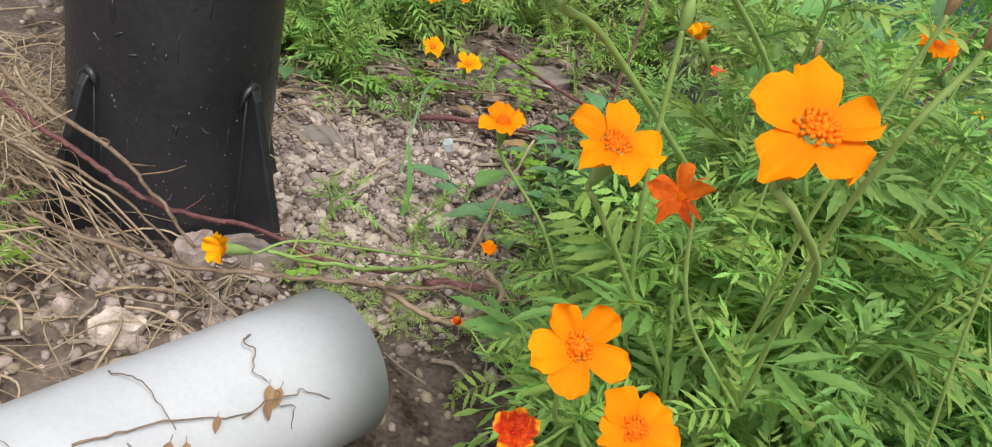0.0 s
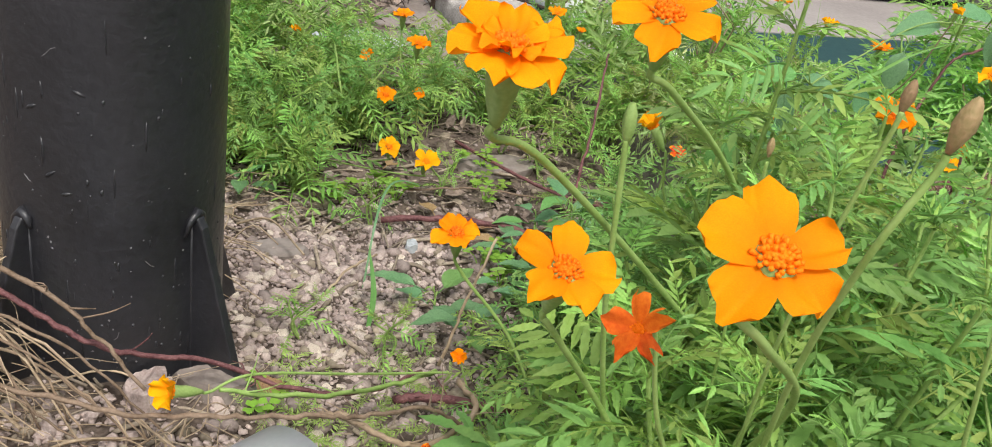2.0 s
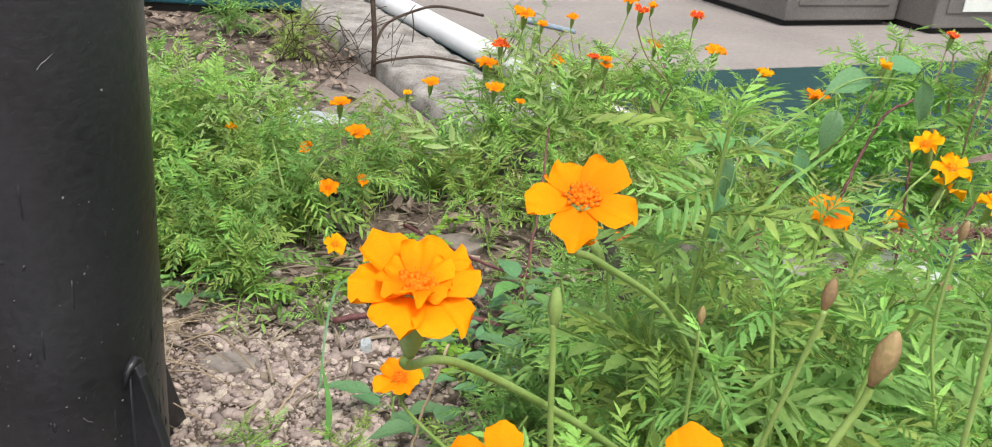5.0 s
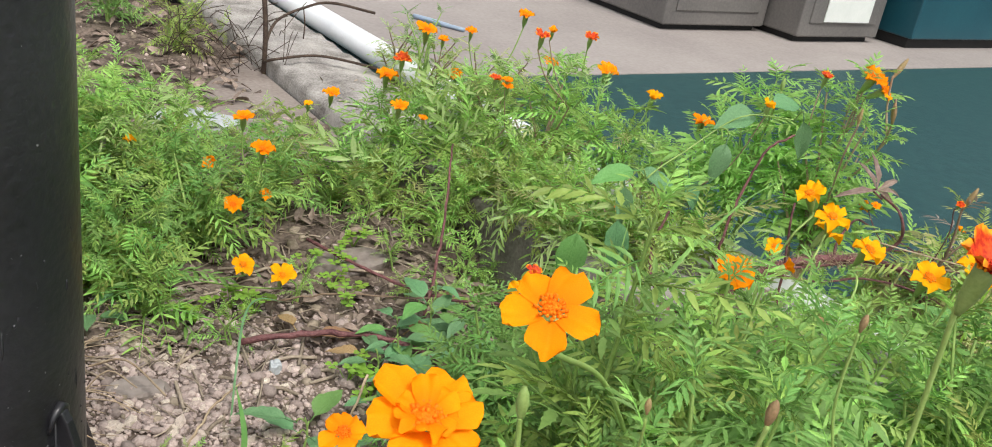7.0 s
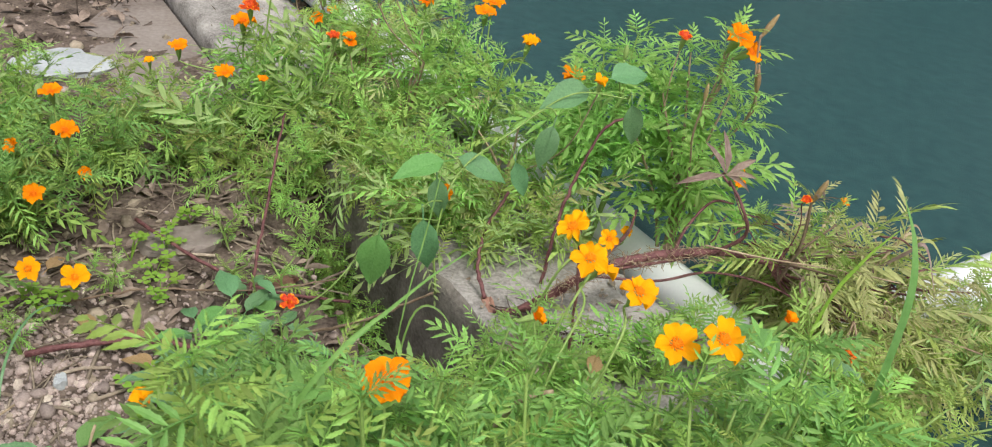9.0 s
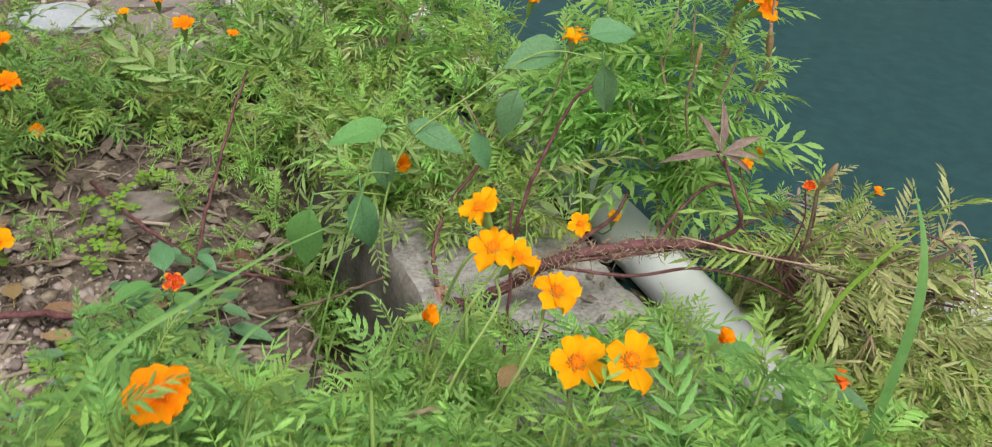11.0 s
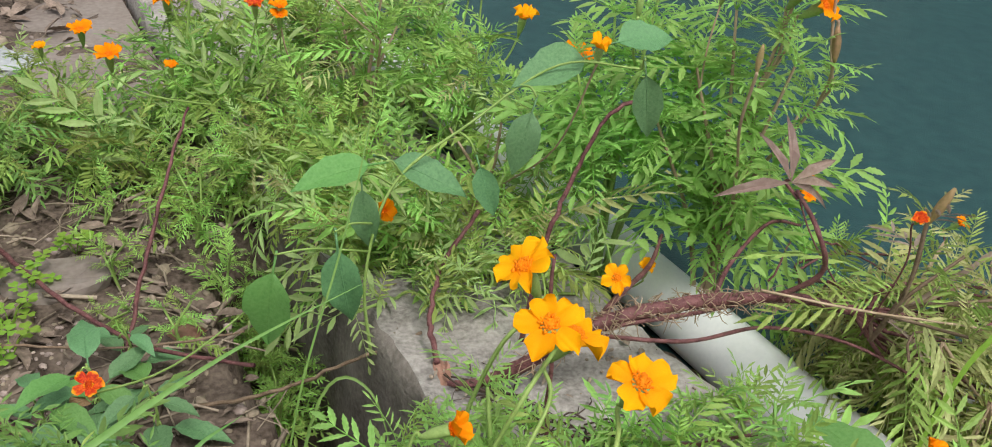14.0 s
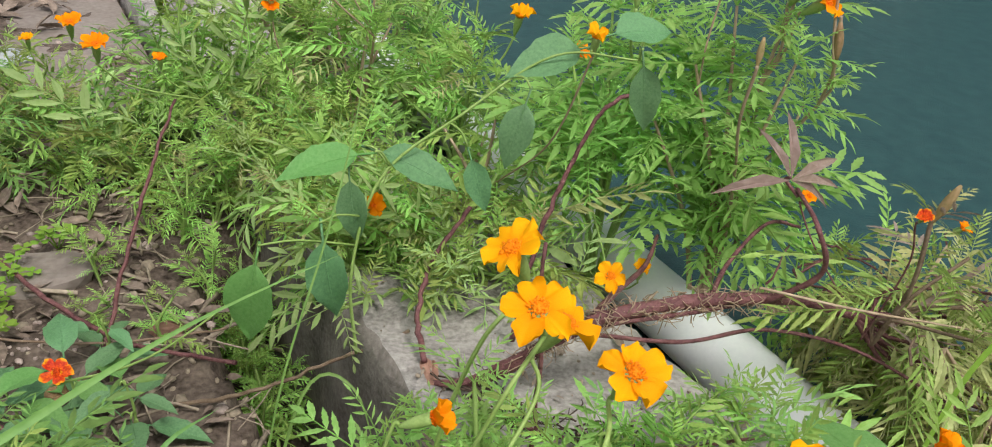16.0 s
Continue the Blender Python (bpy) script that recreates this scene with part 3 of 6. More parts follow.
def pinnate_leaf(seed, pairs, length, lw, ll, droop, mat, curl=0.0, spread=55, kind=slim_leaflet, loose=0.18):
    """A feathery leaf: leaflets in pairs along a bent stalk, and one at its end."""
    r = random.Random(seed)
    g = Geo()

    def at(t):
        return Vector((curl * length * t * t, length * t, -droop * length * t * t + 0.06 * length * math.sin(3 * t)))

    g.tube([at(t / 4) for t in range(5)], [0.0010, 0.0009, 0.0008, 0.0006, 0.0004], 3, cap=False)
    for i in range(pairs):
        t = 0.20 + 0.76 * i / (pairs - 0.4)
        size = ll * (0.50 + 0.62 * math.sin(math.pi * min(1, 0.16 + 0.72 * t)))
        d = (at(min(1, t + 0.05)) - at(t - 0.05)).normalized()
        s = Vector((0, 0, 1)).cross(d).normalized()
        tip = r.uniform(-loose, loose)
        for sd in (-1, 1):
            if r.random() < 0.04:
                continue
            a = radians(spread * (1.12 - 0.42 * t) + r.uniform(-9, 9))
            ahead = d * math.cos(a) + s * sd * math.sin(a) + Vector((0, 0, tip * 0.5 + r.uniform(-loose, loose)))
            kind(g, at(t + r.uniform(-0.02, 0.02)), ahead, (r.uniform(-loose, loose), r.uniform(-loose, loose), 1), size * r.uniform(0.82, 1.15), lw * r.uniform(0.8, 1.15), bend=r.uniform(-0.05, 0.35), fold=r.uniform(0.05, 0.5))
    kind(g, at(0.97), at(1.0) - at(0.92), (0, 0, 1), ll * 0.95, lw, bend=0.15)
    return g.mesh("leaf", mat, smooth=False)


def leaf_set(mat, k, seed, near=False):
    out = []
    for i in range(k):
        r = random.Random(seed + i)
        if near:
            out.append(pinnate_leaf(seed * 31 + i, r.choice((4, 5, 5, 6)), r.uniform(0.062, 0.088), r.uniform(0.0054, 0.0068), r.uniform(0.021, 0.028), r.uniform(0.0, 0.5), mat, r.uniform(-0.22, 0.22), r.uniform(46, 62), toothed_leaflet))
        else:
            out.append(pinnate_leaf(seed * 31 + i, r.choice((5, 6, 6, 7, 7)), r.uniform(0.064, 0.092), r.uniform(0.0040, 0.0052), r.uniform(0.016, 0.023), r.uniform(0.0, 0.6), mat, r.uniform(-0.25, 0.25), r.uniform(44, 64)))
    return out


LEAVES = leaf_set(M_LEAF, 10, 100)
LEAVES_DEEP = leaf_set(M_LEAF_DEEP, 7, 200)
NEAR_LIGHT = leaf_set(M_LEAF, 9, 500, True)
NEAR_DEEP = leaf_set(M_LEAF_DEEP, 7, 540, True)
NEAR_BIG = [pinnate_leaf(580 + i, 4 + i % 2, 0.095, 0.0088, 0.040, 0.1 + 0.1 * i, M_LEAF_DEEP, 0.08 * (i - 2), 48, toothed_leaflet) for i in range(4)]
LEAVES_OLIVE = [pinnate_leaf(300 + i, 7 + i % 2, 0.080, 0.0040 + 0.0005 * (i % 3), 0.017 + 0.002 * (i % 3), 0.1 + 0.12 * i, M_LEAF_OLIVE, 0.05 * (i - 2), 60) for i in range(5)]
LEAVES_PALE = [pinnate_leaf(360 + i, 4 + i % 2, 0.095, 0.0066, 0.031, 0.10 + 0.15 * i, M_LEAF_PALE, 0.10 * (i - 2), 46, leaflet, 0.3) for i in range(5)]
LEAVES_RUST = [pinnate_leaf(420 + i, 8 + i % 3, 0.100, 0.0040, 0.021 + 0.0015 * i, 0.25 + 0.12 * i, M_LEAF_RUST, 0.10 * (i - 2), 58, toothed_leaflet if i % 2 else slim_leaflet) for i in range(5)]
LEAVES_FERN = [pinnate_leaf(450 + i, 8 + i % 2, 0.115, 0.0058, 0.033, 0.35 + 0.12 * i, M_LEAF_RUST if i % 2 else M_LEAF_OLIVE, 0.10 * (i - 2), 52, toothed_leaflet) for i in range(4)]
LEAVES_FINE = [pinnate_leaf(340 + i, 8, 0.075, 0.0036, 0.016, 0.05 + 0.1 * i, M_LEAF, 0.05 * (i - 2), 52) for i in range(5)]
LEAVES_YOUNG = leaf_set(M_LEAF_YOUNG, 5, 700) + leaf_set(M_LEAF_YOUNG, 5, 720, True)
LEAVES_PURPLE = [pinnate_leaf(380 + i, 3, 0.072, 0.0080, 0.042, 0.2 + 0.15 * i, M_LEAF_PURPLE, 0.1 * (i - 1), 52, toothed_leaflet) for i in range(3)]


NEAR = NEAR_LIGHT * 3 + NEAR_DEEP * 2 + LEAVES[:5] + NEAR_BIG[:2]
NEAR_DARK = NEAR_DEEP * 2 + LEAVES_OLIVE[:3] + NEAR_LIGHT[:4] + NEAR_BIG
MIXED = LEAVES * 2 + LEAVES_DEEP + LEAVES_PALE[:3] + LEAVES_FINE * 2 + LEAVES_RUST[:1]
MIXED_DEEP = LEAVES_DEEP * 2 + LEAVES + LEAVES_OLIVE
MIXED_OLIVE = LEAVES_OLIVE * 2 + LEAVES_FINE + LEAVES_PALE[:3] + LEAVES_RUST[:3]


def petal_mesh(seed, mat, width=0.86, ruffle=0.12, cup=0.16):
    """A broad wavy petal, 1 long."""
    r = random.Random(seed)
    g = Geo()
    nu, nt = 6, 6
    ph = r.uniform(0, 6)
    rows = []
    for j, (t, w) in enumerate(((-0.04, 0.30), (0.22, 0.60), (0.46, 0.88), (0.70, 1.0), (0.89, 0.95), (1.0, 0.74))):
        row = []
        for i in range(nu + 1):
            s = i / nu * 2 - 1
            y = t - ((0.15 if j == nt - 1 else 0.09) * s * s if j > 3 else 0.04 * s * s * t) - (0.022 * math.exp(-((s / 0.4) ** 2)) if j == nt - 1 else 0)
            z = cup * (t * t * 0.6) - 0.26 * t**3 * cup * 3 + 0.10 * s * s * t + ruffle * t * t * math.sin(3.6 * s + ph) + ruffle * 0.5 * t * math.sin(7 * s + 2 * ph)
            row.append(Vector((s * w * width * 0.5, y, z)))
        rows.append(row)
    k = nu + 1
    g.add([p for row in rows for p in row], [(j * k + i, j * k + i + 1, (j + 1) * k + i + 1, (j + 1) * k + i) for j in range(nt - 1) for i in range(nu)])
    return g.mesh("petal", mat)


PETALS = {"orange": [petal_mesh(i, M_ORANGE, 0.76 + 0.06 * (i % 3), 0.12) for i in range(5)],
          "yellow": [petal_mesh(20 + i, M_YELLOW, 0.74 + 0.06 * (i % 3), 0.15) for i in range(5)],
          "wilted": [petal_mesh(60 + i, M_WILTED, 0.5 + 0.08 * (i % 3), 0.22, 0.4) for i in range(4)],
          "red": [petal_mesh(40 + i, M_RED, 0.70 + 0.05 * (i % 3), 0.09) for i in range(4)]}


def disc_mesh(mat, seed):
    """A tuft of little tube florets, 1 across."""
    r = random.Random(seed)
    g = Geo()
    dome = [Vector((0.36 * math.sin(e) * math.cos(a), 0.36 * math.sin(e) * math.sin(a), 0.24 * math.cos(e))) for e in (0.4, 0.95, 1.5) for a in (2 * math.pi * k / 10 for k in range(10))]
    g.add([Vector((0, 0, 0.26))] + dome, [(0, 1 + k, 1 + (k + 1) % 10) for k in range(10)] + [(1 + j * 10 + k, 11 + j * 10 + k, 11 + j * 10 + (k + 1) % 10, 1 + j * 10 + (k + 1) % 10) for j in range(2) for k in range(10)])
    for i in range(40):
        a, q = 2.4 * i, 0.42 * math.sqrt((i + 0.5) / 40)
        p = Vector((q * math.cos(a), q * math.sin(a), 0.16 - 0.3 * q))
        lean = p * Vector((0.5, 0.5, 0)).length * 0.6 + Vector((r.uniform(-0.08, 0.08), r.uniform(-0.08, 0.08), r.uniform(0.10, 0.18) - 0.12 * q))
        g.tube([p - Vector((0, 0, 0.05)), p + lean], [0.06, 0.070], 5)
    return g.mesh("disc", mat)


DISCS = {"orange": disc_mesh(M_DISC, 1), "wilted": disc_mesh(M_DISC, 4), "yellow": disc_mesh(M_DISC_YELLOW, 2), "red": disc_mesh(M_RED, 3)}


def lathe(rows, mat, name, sides=8, ribs=0.0):
    g = Geo()
    vs = [Vector((r * (1 + ribs * (k % 2)) * math.cos(2 * math.pi * k / sides), r * (1 + ribs * (k % 2)) * math.sin(2 * math.pi * k / sides), z)) for r, z in rows for k in range(sides)]
    fs = [(i * sides + k, i * sides + (k + 1) % sides, (i + 1) * sides + (k + 1) % sides, (i + 1) * sides + k) for i in range(len(rows) - 1) for k in range(sides)]
    fs += [tuple(reversed(range(sides))), tuple((len(rows) - 1) * sides + k for k in range(sides))]
    g.add(vs, fs)
    return g.mesh(name, mat)


CALYX = lathe([(0.0016, -0.028), (0.0024, -0.025), (0.0040, -0.019), (0.0053, -0.011), (0.0052, -0.004), (0.0056, 0.001)], M_CALYX, "calyx", 10, 0.06)
BUD = lathe([(0.0013, -0.004), (0.0030, 0.001), (0.0048, 0.008), (0.0044, 0.014), (0.0026, 0.019), (0.0010, 0.0215)], M_BUD, "bud", 10, 0.08)
POD = lathe([(0.0010, -0.006), (0.0022, 0.000), (0.0033, 0.007), (0.0033, 0.013), (0.0022, 0.020), (0.0010, 0.025)], M_BUD, "bud", 10, 0.10)
BUD_GREEN = lathe([(0.0013, -0.004), (0.0026, 0.001), (0.0036, 0.007), (0.0030, 0.013), (0.0012, 0.018)], M_CALYX, "bud", 10, 0.08)


def flower(parent, p, face, size, kind="orange", petals=5, turn=0.0, open_=1.0, missing=()):
    """A single marigold head: a calyx with petals and a disc under it. open_: 1 flat, less half shut."""
    p, face = Vector(p), Vector(face).normalized()
    r = random.Random(int(abs(p.x * 9931 + p.y * 7877 + p.z * 331) * 10))
    m = Matrix.Translation(p) @ face.to_track_quat("Z", "Y").to_matrix().to_4x4()
    head = new("flower_head", CALYX)
    head.parent = parent
    head.matrix_basis = Matrix.Translation(-parent_place(parent)) @ m @ Matrix.Scale(size / 0.042, 4)
    k = 0.042 / size
    R = size * 0.5
    meshes = PETALS[kind]
    for i in range(petals):
        if i in missing:
            continue
        a = turn + 2 * math.pi * i / petals + r.uniform(-0.15, 0.15)
        tilt = (1 - open_) * 1.25 + r.uniform(-0.10, 0.16)
        ob = new("petal", meshes[r.randrange(len(meshes))])
        ob.parent = head
        ob.matrix_basis = Matrix.Scale(k, 4) @ Matrix.Rotation(a, 4, "Z") @ Matrix.Translation((0, 0, 0.0002 * (i % 3))) @ Matrix.Rotation(tilt, 4, "X") @ Matrix.Diagonal((R * r.uniform(0.82, 1.04), R * r.uniform(0.80, 1.10), R * r.uniform(0.8, 1.5), 1))
    if size > 0.0455 and petals == 6:
        for i in range(6):
            ob = new("petal", meshes[i % len(meshes)])
            ob.parent = head
            ob.matrix_basis = Matrix.Scale(k, 4) @ Matrix.Rotation(turn + 0.5 + 1.047 * i, 4, "Z") @ Matrix.Translation((0, 0.002, 0.0012)) @ Matrix.Rotation(0.22 + 0.16 * (i % 3), 4, "X") @ Matrix.Diagonal((R * (0.52 + 0.10 * (i % 2)), R * (0.40 + 0.08 * (i % 3)), R * 0.8, 1))
    ob = new("disc", DISCS[kind])
    ob.parent = head
    ob.matrix_basis = Matrix.Scale(k, 4) @ Matrix.Translation((0, 0, 0.0005)) @ Matrix.Scale(size * 0.26, 4)
    return p - face * 0.027 * (size / 0.042), face




FIRST_LEAVES = 64


class Foliage:
    """Leaves joined into one mesh."""

    def __init__(self):
        self.v, self.f, self.n, self.mats, self.mi = [], [], 0, [], []

    def put(self, me, m):
        if me.name not in SHAPES:
            co = np.empty(len(me.vertices) * 3, np.float32)
            me.vertices.foreach_get("co", co)
            me.calc_loop_triangles()
            tri = np.empty(len(me.loop_triangles) * 3, np.int32)
            me.loop_triangles.foreach_get("vertices", tri)
            SHAPES[me.name] = co.reshape(-1, 3), tri.reshape(-1, 3)
        co, tri = SHAPES[me.name]
        a = np.array(m)
        self.v.append(co @ a[:3, :3].T + a[:3, 3])
        self.f.append(tri + self.n)
        self.n += len(co)
        mat = me.materials[0]
        if mat not in self.mats:
            self.mats.append(mat)
        self.mi.append(np.full(len(tri), self.mats.index(mat), np.int32))

    def mesh(self, name, mat=None):
        v, f = np.concatenate(self.v).astype(np.float32), np.concatenate(self.f).astype(np.int32)
        me = bpy.data.meshes.new(name)
        me.vertices.add(len(v))
        me.vertices.foreach_set("co", v.ravel())
        me.loops.add(len(f) * 3)
        me.loops.foreach_set("vertex_index", f.ravel())
        me.polygons.add(len(f))
        me.polygons.foreach_set("loop_start", np.arange(0, len(f) * 3, 3, dtype=np.int32))
        me.update(calc_edges=True)
        for m in [mat] if mat else self.mats:
            me.materials.append(m)
        if not mat:
            me.polygons.foreach_set("material_index", np.concatenate(self.mi))
        me.update()
        return me


SHAPES = {}


def plant(base, shoots, flowers=(), buds=(), leaves=NEAR, stem=None, label="", scale=0.84, bare=0.20, node=0.021, seed=0, group="marigolds in the bed", tuft=True, foot=None, thick=0.0031, tufts=0.4, hang=0.0, gaps=0.14):
    """A marigold: shoots from its base to their tips with leaves in crossing pairs; flowers are (place, face, size, kind, petals, open)."""
    r = random.Random(seed * 101 + 5)
    bx, by = base
    u, v = to_yard(bx, by)
    if foot is not None and 0.77 < u < 0.972:
        foot = max(foot, kerb_top(v) - 0.006)
    b = Vector((bx, by, ground_height(bx, by) - 0.005)) if foot is None else Vector((bx, by, foot))
    ob = thing("marigold_plant", b, label or "bushy green marigold plant with feathery leaves rooted in soil", "plant", group)
    g, rest = Geo(), Foliage()
    home = Matrix.Translation(-b)
    tips, made = [], [0]
    share = max(6, FIRST_LEAVES // max(1, len(shoots)))

    def leaf(p, ahead, up, size, spin, own):
        me = leaves[r.randrange(len(leaves))]
        m = home @ frame_of(p, ahead, up, size, spin)
        if own:
            o = new("leaf", me)
            o.parent = ob
            o.matrix_basis = m
        else:
            rest.put(me, m)

    for tip in shoots:
        tip = Vector(tip)
        d = tip - b
        mid = b + Vector((d.x * 0.25, d.y * 0.25, d.z * 0.55)) + Vector((r.uniform(-0.012, 0.012), r.uniform(-0.012, 0.012), 0))
        line = spline([b, mid, tip], 7)
        g.tube(line, [thick - (thick - 0.0012) * i / (len(line) - 1) for i in range(len(line))], 5, cap=False)
        length = sum((line[i + 1] - line[i]).length for i in range(len(line) - 1))
        n = max(2, int(length * (1 - bare) / node))
        turn = r.uniform(0, 3)
        for j in range(n, -1, -1):
            t = bare + (1 - bare) * j / n
            q = t * (len(line) - 1)
            i = min(int(q), len(line) - 2)
            p = line[i].lerp(line[i + 1], q - i)
            axis = (line[i + 1] - line[i]).normalized()
            turn += 1.571 + r.uniform(-0.3, 0.3)
            side = axis.cross(Vector((math.cos(turn), math.sin(turn), 0.05))).normalized()
            for sd in (-1, 1):
                if r.random() < gaps:
                    continue
                lift = r.uniform(0.1, 0.75) + 0.5 * max(0.0, t - 0.75)
                ahead = side * sd + axis * lift - Vector((0, 0, hang * r.uniform(0.4, 1.2)))
                size = scale * r.choice((r.uniform(0.45, 0.8), r.uniform(0.8, 1.15), r.uniform(1.0, 1.45))) * (1.0 - 0.35 * max(0.0, (t - 0.6) / 0.4))
                leaf(p, ahead, Vector((0, 0, 1)) + axis * 0.3, size, r.uniform(-0.6, 0.6), (n - j) * 2 < share)
                if r.random() < tufts:
                    for _ in range(2):
                        leaf(p, ahead + Vector((r.uniform(-0.7, 0.7), r.uniform(-0.7, 0.7), r.uniform(0.0, 0.7))), (0, 0, 1), scale * r.uniform(0.35, 0.6), r.uniform(-0.5, 0.5), False)
        if tuft:
            for j in range(3):
                a = turn + 2.1 * j
                leaf(tip, Vector((0.55 * math.cos(a), 0.55 * math.sin(a), 0.9)), (0, 0, 1), scale * r.uniform(0.4, 0.6), r.uniform(-0.4, 0.4), True)
        tips.append((line, tip))
    if rest.v:
        o = new("foliage", rest.mesh("foliage"))
        o.parent = ob
        o["kind"] = "stuff"

    def stalk(p, face, w=0.0014, via=()):
        """From the nearest shoot up into the head."""
        if via:
            g.tube(spline([*via, p - face * 0.006, p], 8), w, 7, cap=False)
            return
        below = p - Vector((0, 0, 0.07))
        best = min((q for line, _ in tips for q in line if q.z < p.z - 0.01), key=lambda q: (q - below).length, default=b)
        mid = best.lerp(p, 0.5)
        mid.x, mid.y = p.x * 0.7 + best.x * 0.3 + r.uniform(-0.004, 0.004), p.y * 0.7 + best.y * 0.3 + r.uniform(-0.004, 0.004)
        g.tube(spline([best, mid, p - face * 0.004, p], 6), w, 6, cap=False)

    for p, face, size, kind, petals, open_, *via in flowers:
        open_, turn = open_ if isinstance(open_, tuple) else (open_, r.uniform(0, 1.2))
        foot, f = flower(ob, p, face, size, kind, petals, turn, open_)
        stalk(foot, f, 0.0006 + 0.48 * size * size, via)
    for p, face, size, green, *via in buds:
        p, f = Vector(p), Vector(face).normalized()
        o = new("bud", POD if green == 2 else BUD_GREEN if green else BUD)
        o.parent = ob
        o.matrix_basis = Matrix.Translation(p - b) @ f.to_track_quat("Z", "Y").to_matrix().to_4x4() @ Matrix.Scale(size, 4)
        stalk(p - f * 0.003, f, 0.0013 * min(1.0, size + 0.25), via)
    part("stem", g, stem or M_STEM, ob)
    return ob


def bush(base, top, spread, n, seed, **k):
    """Shoot tips scattered over a mound of the height top."""
    r = random.Random(seed * 17 + 3)
    tips = []
    for i in range(n):
        a, q = 2.4 * i + r.uniform(-0.4, 0.4), spread * math.sqrt((i + 0.4) / n)
        tips.append((base[0] + q * math.cos(a), base[1] + q * math.sin(a), top * (1 - 0.35 * (q / spread) ** 2) * r.uniform(0.86, 1.05)))
    return tips


UPWARD = Vector((0, -0.25, 1))


# ---- the near marigolds, right of the post ----
plant((0.20, 0.42), bush((0.20, 0.40), 0.30, 0.08, 6, 1), seed=1,
      flowers=[((0.137, 0.270, 0.427), (-0.1, -0.52, 0.85), 0.046, "orange", 5, (0.97, 0.05), (0.21, 0.40, 0.25), (0.19, 0.33, 0.34), (0.15, 0.285, 0.39)), ((0.102, 0.358, 0.370), (0.05, -0.45, 0.89), 0.043, "orange", 5, 0.95, (0.19, 0.42, 0.20), (0.145, 0.41, 0.27), (0.108, 0.375, 0.33)),
               ((0.121, 0.315, 0.374), (-0.35, -0.5, 0.35), 0.028, "wilted", 5, (0.55, 0.3)), ((0.096, 0.293, 0.316), (-0.1, -0.7, 0.7), 0.040, "orange", 5, 0.85),
               ((0.125, 0.285, 0.288), (0.1, -0.6, 0.8), 0.040, "orange", 5, 0.8), ((0.085, 0.300, 0.262), (-0.1, -0.5, 0.8), 0.026, "red", 5, 0.6)],
      label="bushy marigold plant carrying large orange single flowers")
plant((0.18, 0.50), [(0.165, 0.47, 0.27), (0.19, 0.455, 0.29), (0.215, 0.50, 0.30)] + bush((0.17, 0.50), 0.22, 0.06, 5, 2), seed=2,
      flowers=[((0.066, 0.338, 0.456), (0.0, -0.30, 0.95), 0.046, "orange", 6, (0.95, 0.5), (0.25, 0.50, 0.23), (0.165, 0.44, 0.325), (0.09, 0.375, 0.405)), ((0.131, 0.405, 0.459), (-0.12, -0.5, 0.85), 0.045, "orange", 5, (0.95, 3.1), (0.27, 0.53, 0.26), (0.21, 0.49, 0.36), (0.15, 0.43, 0.42)),
               ((0.078, 0.561, 0.279), (-0.1, -0.4, 0.9), 0.034, "orange", 5, 0.9, (0.17, 0.56, 0.10), (0.13, 0.575, 0.19), (0.09, 0.575, 0.24)), ((0.078, 0.513, 0.152), (-0.6, -0.2, 0.5), 0.014, "red", 5, 0.2),
               ((-0.086, 0.552, 0.150), (-0.7, -0.5, 0.3), 0.031, "yellow", 5, 0.48, (0.10, 0.70, 0.08), (0.03, 0.645, 0.11), (-0.04, 0.585, 0.145))],
      label="marigold plant with tall arching stalks and orange flowers")
plant((0.30, 0.45), bush((0.29, 0.46), 0.41, 0.10, 9, 3), seed=3, leaves=NEAR_DARK, gaps=0.2, buds=[((0.182, 0.284, 0.460), (0.15, -0.05, 1), 0.66, False, (0.20, 0.36, 0.24), (0.175, 0.31, 0.36), (0.172, 0.288, 0.42)), ((0.192, 0.331, 0.455), (0.1, 0, 1), 0.46, False, (0.20, 0.38, 0.24), (0.185, 0.345, 0.36)), ((0.125, 0.400, 0.410), (-0.05, 0, 1), 0.80, True, (0.16, 0.43, 0.22), (0.135, 0.405, 0.32)), ((0.183, 0.398, 0.411), (0, 0.1, 1), 0.32, False, (0.20, 0.42, 0.26), (0.188, 0.405, 0.36)), ((0.30, 0.42, 0.44), (0.1, 0, 1), 0.4, False)])
plant((0.24, 0.58), [(0.24, 0.536, 0.45)] + bush((0.25, 0.56), 0.36, 0.09, 9, 4), seed=4, flowers=[((0.204, 0.632, 0.337), (-0.5, 0.1, 0.75), 0.026, "yellow", 5, 0.35)])
plant((0.35, 0.58), bush((0.36, 0.56), 0.41, 0.10, 10, 5), seed=5, leaves=NEAR_DARK * 2 + NEAR, gaps=0.22, flowers=[((0.344, 0.597, 0.376), (0.0, -0.5, 0.82), 0.032, "orange", 8, (0.82, 0.2))])
plant((0.45, 0.60), bush((0.47, 0.61), 0.35, 0.10, 12, 6), seed=6, leaves=NEAR_DARK * 2 + NEAR, gaps=0.22,
      flowers=[((0.551, 0.640, 0.354), (-0.1, -0.4, 0.9), 0.036, "yellow", 5, 0.95), ((0.574, 0.622, 0.372), (-0.05, -0.45, 0.89), 0.036, "yellow", 5, 0.95)])
plant((0.29, 0.71), bush((0.29, 0.70), 0.27, 0.08, 8, 7), seed=7, leaves=LEAVES_DEEP + LEAVES_FINE)
